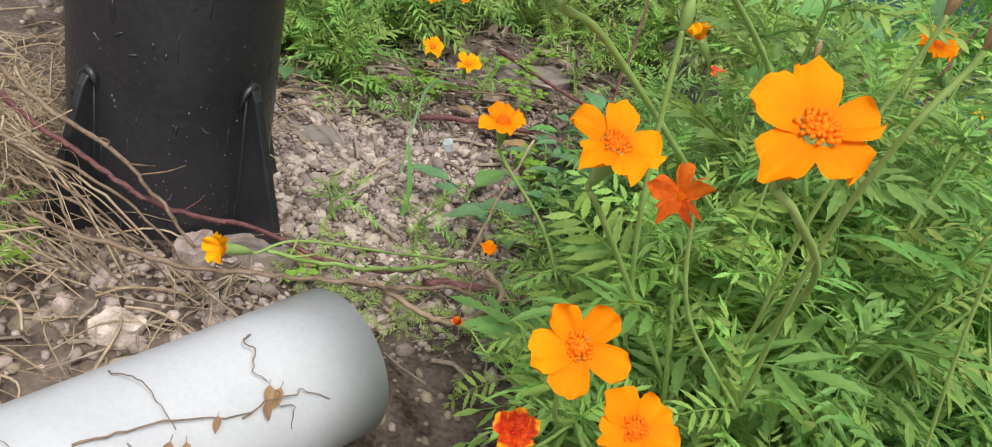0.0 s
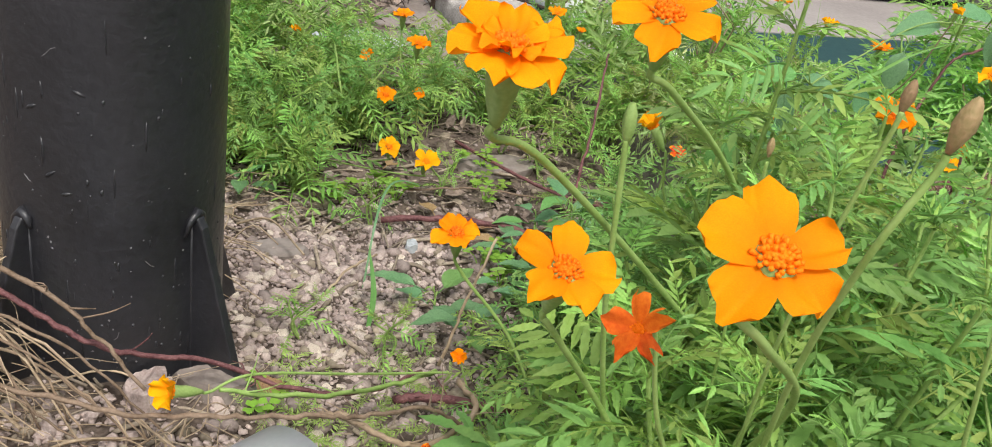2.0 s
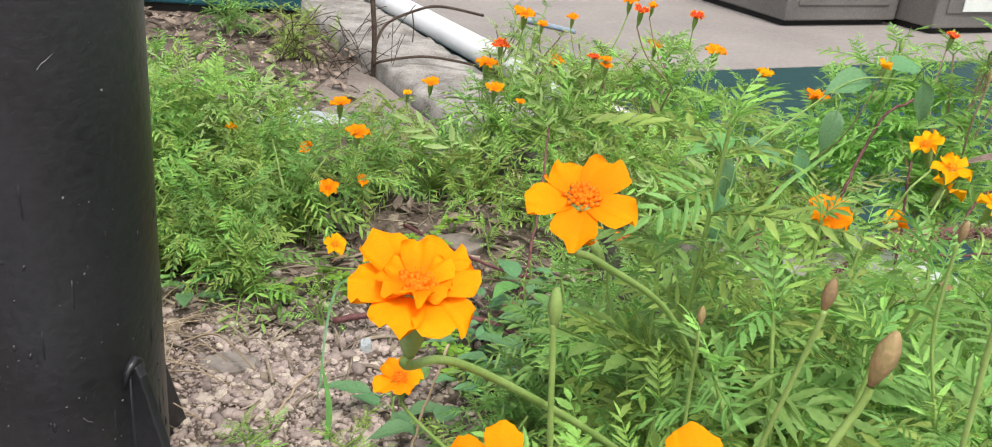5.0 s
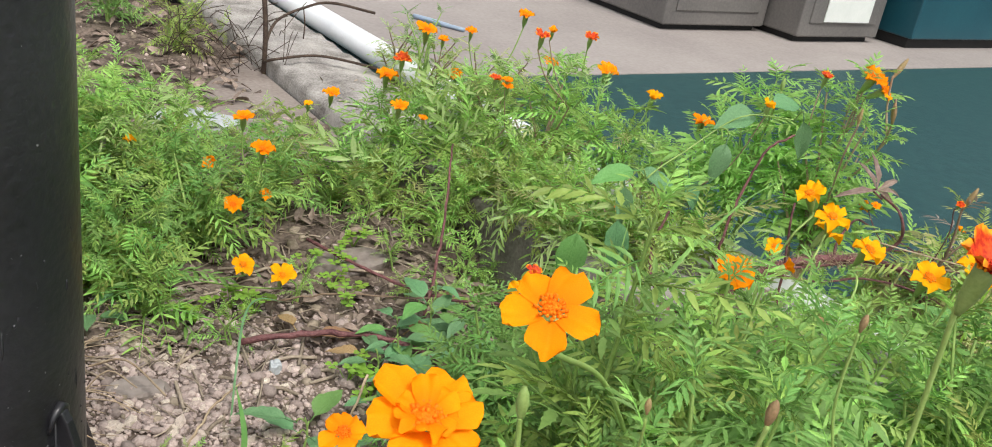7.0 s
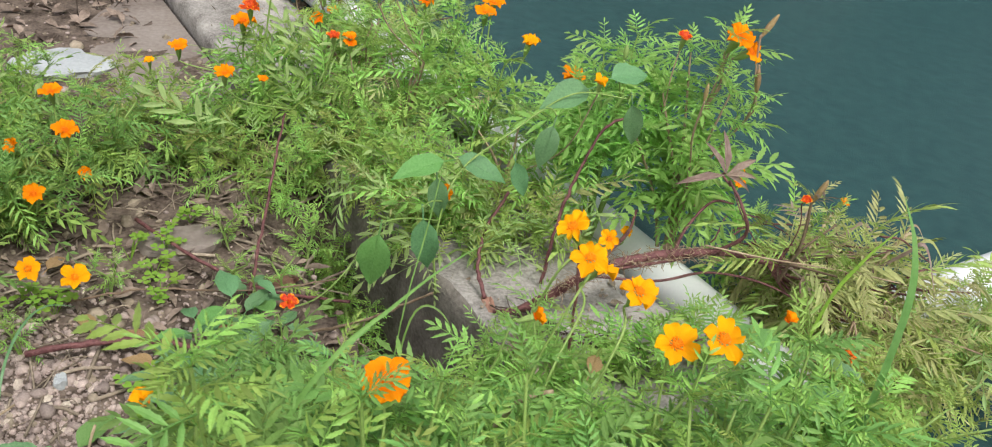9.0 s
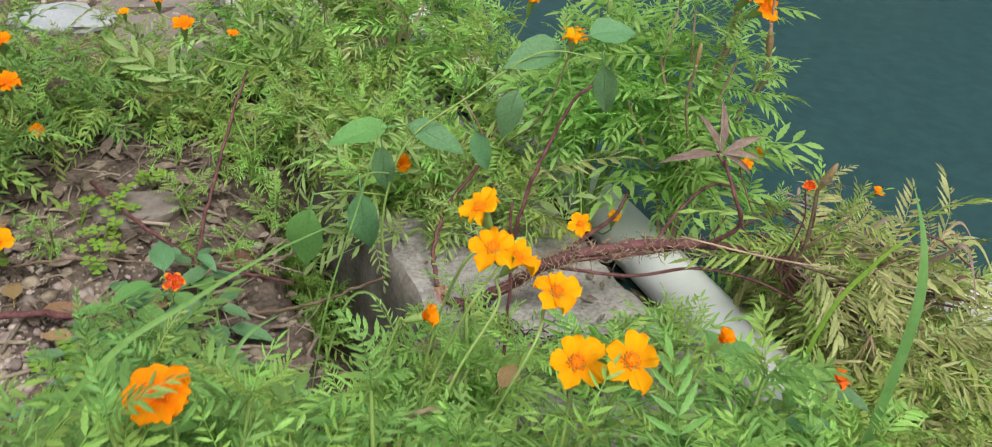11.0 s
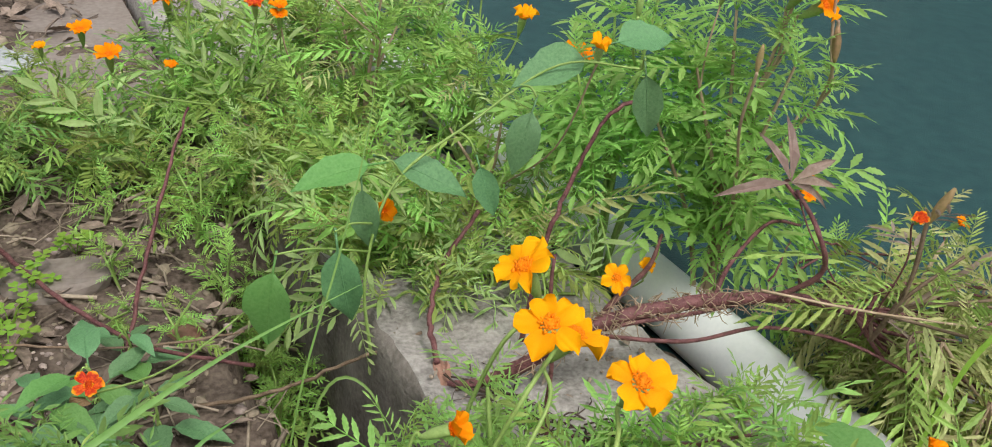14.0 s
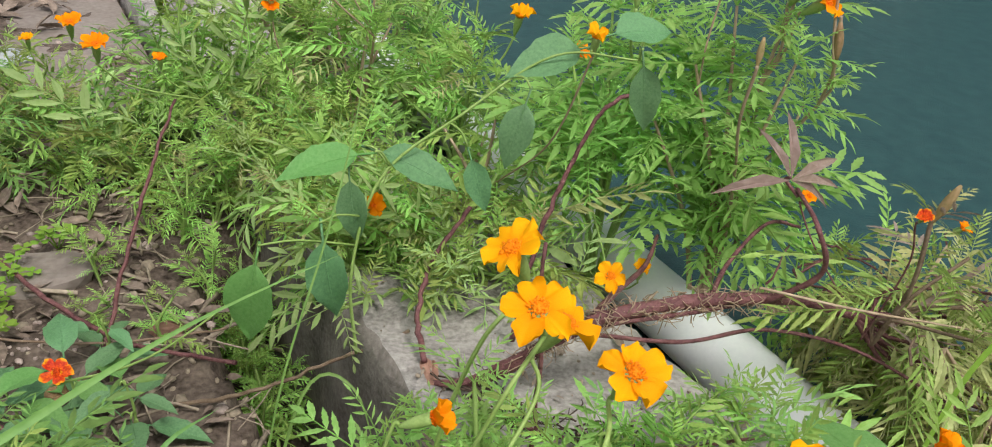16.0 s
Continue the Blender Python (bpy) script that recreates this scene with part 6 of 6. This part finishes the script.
plant((0.40, 1.93), [(0.385, 1.93, 0.20), (0.36, 1.97, 0.24), (0.43, 1.97, 0.25), (0.42, 2.02, 0.20)], seed=97, leaves=LEAVES_DEEP, scale=0.5, foot=0.115, label="small weed growing over the white pipe")

# flat stones
def slab(name, cx, cy, z, a, b, h, mat, label, category, seed, tilt=0.0):
    """A broken stone, flat on top, sunk into what it lies on."""
    r = random.Random(seed)
    z0 = max(ground_height(cx, cy), z if z > 0.1 else -1)
    bm = bmesh.new()
    bmesh.ops.create_icosphere(bm, subdivisions=3, radius=1.0)
    off = Vector((seed * 3.7, seed * 1.9, 0.5))
    for v in bm.verts:
        c = v.co
        k = 1 + 0.30 * noise.noise(c * 1.3 + off) + 0.12 * noise.noise(c * 3.5 + off)
        q = c * k
        top = 0.42 + 0.16 * noise.noise(Vector((c.x * 2, c.y * 2, 3)) + off)
        v.co = Vector((cx + a * q.x, cy + b * q.y, z0 + h * (min(q.z, top) / 0.45) * 0.9 + tilt * a * q.x))
    me = bpy.data.meshes.new(name)
    bm.to_mesh(me)
    bm.free()
    me.materials.append(mat)
    return tagged(new(name, me), label, category)


slab("flat_stone", -0.050, 1.790, 0.062, 0.085, 0.060, 0.016, M_SLATE, "flat pale grey slate stone lying on soil", "stone", 1)
slab("flat_stone", 0.175, 1.225, 0.058, 0.050, 0.032, 0.012, M_STRIP, "flat brown stone half sunk in soil", "stone", 2, 0.1)
slab("flat_stone", -0.073, 0.955, 0.030, 0.030, 0.018, 0.010, M_STRIP, "flat grey stone among the gravel", "stone", 3)
slab("stone", -0.129, 0.648, 0.045, 0.015, 0.022, 0.020, M_STONE, "pale pointed stone on the soil", "stone", 4)
slab("stone", -0.155, 0.548, 0.042, 0.020, 0.015, 0.014, M_STONE, "grey stone beside the white pipe", "stone", 5)
slab("stone", 0.068, 0.985, 0.022, 0.007, 0.010, 0.012, M_SLATE, "small white chip of plaster on the gravel", "stone", 6)
slab("brick_chip", 0.302, 1.150, 0.050, 0.016, 0.009, 0.010, M_BRICK, "broken orange brick chip on the soil", "brick", 7)
slab("brick_chip", 0.510, 0.960, 0.135, 0.007, 0.018, 0.012, M_BRICK, "thin brick chip resting on the kerb", "brick", 8)
slab("stone", -0.085, 0.675, 0.045, 0.032, 0.020, 0.018, M_STRIP, "dull flat stone at the foot of the post", "stone", 9)

g = Geo()
g.tube(spline([(0.530, 2.75, FLOOR + 0.011), (0.57, 2.71, FLOOR + 0.012), (0.60, 2.68, FLOOR + 0.011), (0.655, 2.635, FLOOR + 0.010)], 5), [0.007] * 12 + [0.006] * 4, 8)
solid("plastic_strip", g, M_BLUE, "pale blue plastic strip lying on the apron", "strip")

# ---- straw and litter ----
g = Geo()
rr = random.Random(77)
for k in range(1750):
    pile = k < 1000
    x, y = (rr.gauss(-0.30, 0.05), rr.gauss(0.74, 0.09)) if pile else (rr.uniform(-0.50, -0.04), rr.uniform(0.42, 1.05))
    if (x - POST.x) ** 2 + (y - POST.y) ** 2 < 0.105**2 or (x > -0.12 and y > 0.62):
        continue
    z = ground_height(x, y) + (rr.uniform(0.0, 0.12) * math.exp(-((x + 0.30) / 0.06) ** 2) if pile else rr.uniform(0.002, 0.02))
    a, L = rr.gauss(-0.6, 1.1), rr.uniform(0.02, 0.11)
    d = Vector((math.cos(a), math.sin(a), rr.uniform(-0.25, 0.3)))
    p0, p2 = Vector((x, y, z)), Vector((x, y, z)) + d * L
    if (p2.x - POST.x) ** 2 + (p2.y - POST.y) ** 2 < 0.095**2:
        continue
    p2.z = max(p2.z, ground_height(p2.x, p2.y) + 0.003)
    mid = p0.lerp(p2, 0.5) + Vector((rr.uniform(-0.015, 0.015), rr.uniform(-0.015, 0.015), rr.uniform(0, 0.02)))
    g.tube(spline([p0, mid, p2], 4), 0.0003 + 0.0011 * rr.random() ** 3, 4, cap=False)
solid("dry_straw", g, M_STRAW, "tangle of dry pale straw heaped by the post", "straw", "stuff")

g = Geo()
for k in range(1100):
    x, y = rr.uniform(-0.40, 0.45), rr.uniform(0.50, 1.50)
    u, v = to_yard(x, y)
    if u > 0.72 or (x - POST.x) ** 2 + (y - POST.y) ** 2 < 0.09**2 or (x - PIPE_END.x) * 0.73 - (y - PIPE_END.y) * 0.68 > -0.06 and y < 0.58:
        continue
    z = ground_height(x, y) + rr.uniform(0.001, 0.007)
    a, L = rr.uniform(0, 6.28), rr.uniform(0.012, 0.075) if y > 0.95 else rr.uniform(0.01, 0.05)
    d = Vector((math.cos(a), math.sin(a), rr.uniform(-0.08, 0.12)))
    p0, p2 = Vector((x, y, z)), Vector((x, y, z)) + d * L
    g.tube([p0, p0.lerp(p2, 0.5) + Vector((rr.uniform(-0.004, 0.004), rr.uniform(-0.004, 0.004), 0.002)), p2], rr.choice((0.0006, 0.0009, 0.0014, 0.0024)), 4, cap=False)
solid("twig_litter", g, M_LITTER, "scattered brown twigs and bark bits on soil", "litter", "stuff")

# curled withered foliage between the pipe and the gravel
wilt = Foliage()
for k in range(130):
    x, y = rr.uniform(-0.06, 0.16), rr.gauss(0.665, 0.045)
    if y < 0.60:
        continue
    wilt.put(LEAVES_FINE[rr.randrange(5)], frame_of((x, y, ground_height(x, y) + rr.uniform(0.004, 0.03)), (rr.uniform(-1, 1), rr.uniform(-1, 1), rr.uniform(-0.1, 0.3)), (rr.uniform(-0.5, 0.5), -0.2, 1), rr.uniform(0.2, 0.42)))
for k in range(150):
    x, y = rr.uniform(0.14, 0.42), rr.uniform(0.62, 0.86)
    wilt.put(LEAVES_FINE[rr.randrange(5)], frame_of((x, y, ground_height(x, y) + rr.uniform(0.004, 0.05)), (rr.uniform(-1, 1), rr.uniform(-1, 1), rr.uniform(0.0, 0.6)), (rr.uniform(-0.5, 0.5), -0.2, 1), rr.uniform(0.4, 0.9)))
tagged(new("ground_foliage", wilt.mesh("ground_foliage", M_LEAF_OLIVE)), "fine withered green leaflets matted on the soil", "foliage", kind="stuff")


# ---- gravel, the nearest stones one by one ----
def pebble(seed):
    r = random.Random(seed)
    bm = bmesh.new()
    bmesh.ops.create_icosphere(bm, subdivisions=1, radius=1.0)
    sx, sy, sz = r.uniform(0.8, 1.2), r.uniform(0.65, 1.0), r.uniform(0.5, 0.8)
    for v in bm.verts:
        k = 1 + r.uniform(-0.20, 0.16)
        v.co = Vector((v.co.x * sx * k, v.co.y * sy * k, v.co.z * sz * k))
    me = bpy.data.meshes.new("stone")
    bm.to_mesh(me)
    bm.free()
    me.materials.append(M_STONE)
    return me


PEBBLES = [pebble(900 + i) for i in range(9)]
gravel = thing("gravel", (0.0, 0.9, 0.03), "pale grey and beige gravel stones around the post", "gravel", kind="structure")
rr = random.Random(44)
count, rest = 0, Foliage()
while count < 4600:
    x, y = rr.uniform(-0.20, 0.22), rr.uniform(0.60, 1.16)
    dens = math.exp(-(((x + 0.02) / 0.13) ** 2)) * math.exp(-(((y - 0.90) / 0.17) ** 2))
    if rr.random() > dens + 0.10 or (x - POST.x) ** 2 + (y - POST.y) ** 2 < 0.088**2:
        continue
    s = min(0.0095, 0.0016 + rr.expovariate(1 / 0.0016))
    m = Matrix.Translation((x, y, ground_height(x, y) + s * 0.2)) @ Euler((rr.uniform(-0.5, 0.5), rr.uniform(-0.5, 0.5), rr.uniform(0, 6.3))).to_matrix().to_4x4() @ Matrix.Scale(s, 4)
    me = PEBBLES[rr.randrange(9)]
    if s > 0.0046 and -0.15 < x < 0.10 and len(gravel.children) < 290:
        under("stone", me, gravel, m)
    else:
        rest.put(me, Matrix.Translation((0, -0.9, -0.03)) @ m)
    count += 1
for k in range(900):
    x, y = rr.uniform(-0.5, 0.42), rr.uniform(0.40, 2.6)
    u, v = to_yard(x, y)
    if u > 0.73 or (x - POST.x) ** 2 + (y - POST.y) ** 2 < 0.09**2:
        continue
    s = min(0.011, 0.0022 + rr.expovariate(1 / 0.0022))
    rest.put(PEBBLES[rr.randrange(9)], Matrix.Translation((0, -0.9, -0.03)) @ Matrix.Translation((x, y, ground_height(x, y) + s * 0.1)) @ Euler((0, 0, rr.uniform(0, 6.3))).to_matrix().to_4x4() @ Matrix.Scale(s, 4))
for k in range(6000):
    x, y = rr.gauss(-0.01, 0.10), rr.gauss(0.90, 0.13)
    if (x - POST.x) ** 2 + (y - POST.y) ** 2 < 0.088**2 or to_yard(x, y)[0] > 0.72 or y < 0.60 or y > 1.2:
        continue
    s = 0.0011 + 0.0022 * rr.random() ** 2
    rest.put(PEBBLES[rr.randrange(9)], Matrix.Translation((0, -0.9, -0.03)) @ Matrix.Translation((x, y, ground_height(x, y) + s * 0.3)) @ Euler((0, 0, rr.uniform(0, 6.3))).to_matrix().to_4x4() @ Matrix.Scale(s, 4))
for k in range(650):
    x, y = rr.uniform(-0.34, 0.02), rr.gauss(0.60, 0.055)
    if (x - POST.x) ** 2 + (y - POST.y) ** 2 < 0.088**2 or y < 0.46 or y > 0.74:
        continue
    s = min(0.0095, 0.0020 + rr.expovariate(1 / 0.0020))
    rest.put(PEBBLES[rr.randrange(9)], Matrix.Translation((0, -0.9, -0.03)) @ Matrix.Translation((x, y, ground_height(x, y) + s * 0.35)) @ Euler((rr.uniform(-0.5, 0.5), rr.uniform(-0.5, 0.5), rr.uniform(0, 6.3))).to_matrix().to_4x4() @ Matrix.Scale(s, 4))
o = new("small_stones", rest.mesh("small_stones", M_STONE))
o.parent = gravel
o["kind"] = "stuff"

crumbs = Foliage()
for k in range(3200):
    x, y = rr.uniform(-0.45, 0.46), rr.uniform(0.38, 1.6) if k % 4 else rr.uniform(1.5, 2.7)
    u, v = to_yard(x, y)
    if u > 0.745 or (x - POST.x) ** 2 + (y - POST.y) ** 2 < 0.086**2:
        continue
    s = min(0.014, 0.0018 + rr.expovariate(1 / 0.0022))
    crumbs.put(PEBBLES[rr.randrange(9)], Matrix.Translation((x, y, ground_height(x, y))) @ Euler((rr.uniform(-1, 1), rr.uniform(-1, 1), rr.uniform(0, 6.3))).to_matrix().to_4x4() @ Matrix.Scale(s, 4))
tagged(new("soil_crumbs", crumbs.mesh("soil_crumbs", M_LITTER)), "crumbs of brown soil and bark over the bed", "soil", kind="stuff")

# ---- dirt and dead leaves in the gutter between kerb and pipe ----
gutter = Foliage()
for k in range(520):
    u, v = rr.uniform(0.983, 1.035), rr.uniform(0.55, 1.88)
    p = yard(u, v, FLOOR + rr.uniform(0.002, 0.010))
    if k % 3:
        gutter.put(PEBBLES[k % 9], Matrix.Translation(p) @ Matrix.Scale(rr.uniform(0.0012, 0.0050), 4))
    else:
        gutter.put(DRY[k % 3 - 1], frame_of(p, (rr.uniform(-1, 1), rr.uniform(-1, 1), rr.uniform(-0.1, 0.3)), (rr.uniform(-0.5, 0.5), rr.uniform(-0.5, 0.5), 1), rr.uniform(0.015, 0.04)))
tagged(new("gutter_litter", gutter.mesh("gutter_litter", M_SOIL)), "dark dirt and dead leaves between kerb and pipe", "litter", kind="stuff")

# ---- soil and dead bits on the kerb's top ----
kerb_dirt = Foliage()
for k in range(900):
    u, v = rr.uniform(0.775, 0.965), 0.50 + 1.3 * rr.random() ** 1.4
    if noise.noise((u * 16, v * 16, 3.3)) < -0.05 and k % 5:
        continue
    p = yard(u, v, kerb_top(v) + rr.uniform(0.0, 0.002))
    if k % 4:
        kerb_dirt.put(PEBBLES[k % 9], Matrix.Translation(p) @ Euler((rr.uniform(-1, 1), rr.uniform(-1, 1), rr.uniform(0, 6.3))).to_matrix().to_4x4() @ Matrix.Scale(0.0007 + 0.0026 * rr.random() ** 4, 4))
    else:
        kerb_dirt.put(DRY[k % 3], frame_of(p + Vector((0, 0, 0.003)), (rr.uniform(-1, 1), rr.uniform(-1, 1), rr.uniform(-0.1, 0.3)), (rr.uniform(-0.5, 0.5), rr.uniform(-0.5, 0.5), 1), rr.uniform(0.005, 0.016)))
tagged(new("kerb_litter", kerb_dirt.mesh("kerb_litter", M_LITTER)), "soil crumbs and dead leaf bits on the concrete kerb", "litter", kind="stuff")

# ---- young marigolds at the kerb's foot ----
for i, (x, y, h) in enumerate(((0.385, 1.12, 0.11), (0.345, 1.20, 0.10), (0.30, 1.27, 0.10), (0.37, 1.16, 0.12), (0.365, 1.21, 0.14), (0.33, 1.30, 0.13))):
    plant((x, y), bush((x, y), ground_height(x, y) + h, 0.032, 4, 330 + i), seed=330 + i, leaves=LEAVES + LEAVES_FINE, scale=0.55, node=0.02, bare=0.25, label="young light green marigold at the kerb's foot", group="seedlings", thick=0.0016)

# ---- seedlings on the bare soil ----
for i, (x, y, h) in enumerate(((0.235, 1.21, 0.06), (0.30, 1.13, 0.06), (0.27, 1.29, 0.07), (0.33, 1.19, 0.07), (0.20, 1.32, 0.05), (0.245, 1.14, 0.04), (0.02, 1.04, 0.05), (-0.03, 0.80, 0.045), (0.05, 0.79, 0.05), (0.10, 1.13, 0.05), (-0.25, 0.55, 0.05), (-0.28, 0.62, 0.05))):
    z = ground_height(x, y)
    plant((x, y), [(x + 0.012, y - 0.008, z + h), (x - 0.014, y + 0.006, z + h * 0.7)], seed=300 + i, leaves=LEAVES_FINE, scale=0.5, node=0.016, bare=0.3, label="tiny marigold seedling on the bare soil", group="seedlings", thick=0.0014)

# ---- leaf litter at the bed's far end ----
litter = Foliage()
for k in range(420):
    x, y = rr.uniform(-0.60, 0.06), rr.uniform(1.85, 2.68)
    litter.put(DRY[k % 3], frame_of((x, y, ground_height(x, y) + rr.uniform(0.003, 0.016)), (rr.uniform(-1, 1), rr.uniform(-1, 1), rr.uniform(-0.2, 0.4)), (rr.uniform(-0.7, 0.7), rr.uniform(-0.7, 0.7), 1), rr.uniform(0.018, 0.045)))
for k in range(260):
    x, y = rr.uniform(-0.05, 0.40), rr.uniform(0.98, 1.42)
    if to_yard(x, y)[0] < 0.70:
        litter.put(DRY[k % 3], frame_of((x, y, ground_height(x, y) + rr.uniform(0.002, 0.010)), (rr.uniform(-1, 1), rr.uniform(-1, 1), rr.uniform(-0.2, 0.3)), (rr.uniform(-0.6, 0.6), rr.uniform(-0.6, 0.6), 1), rr.uniform(0.010, 0.034)))
tagged(new("leaf_litter", litter.mesh("leaf_litter", M_LITTER)), "dry brown leaf litter scattered over the soil", "litter", kind="stuff")
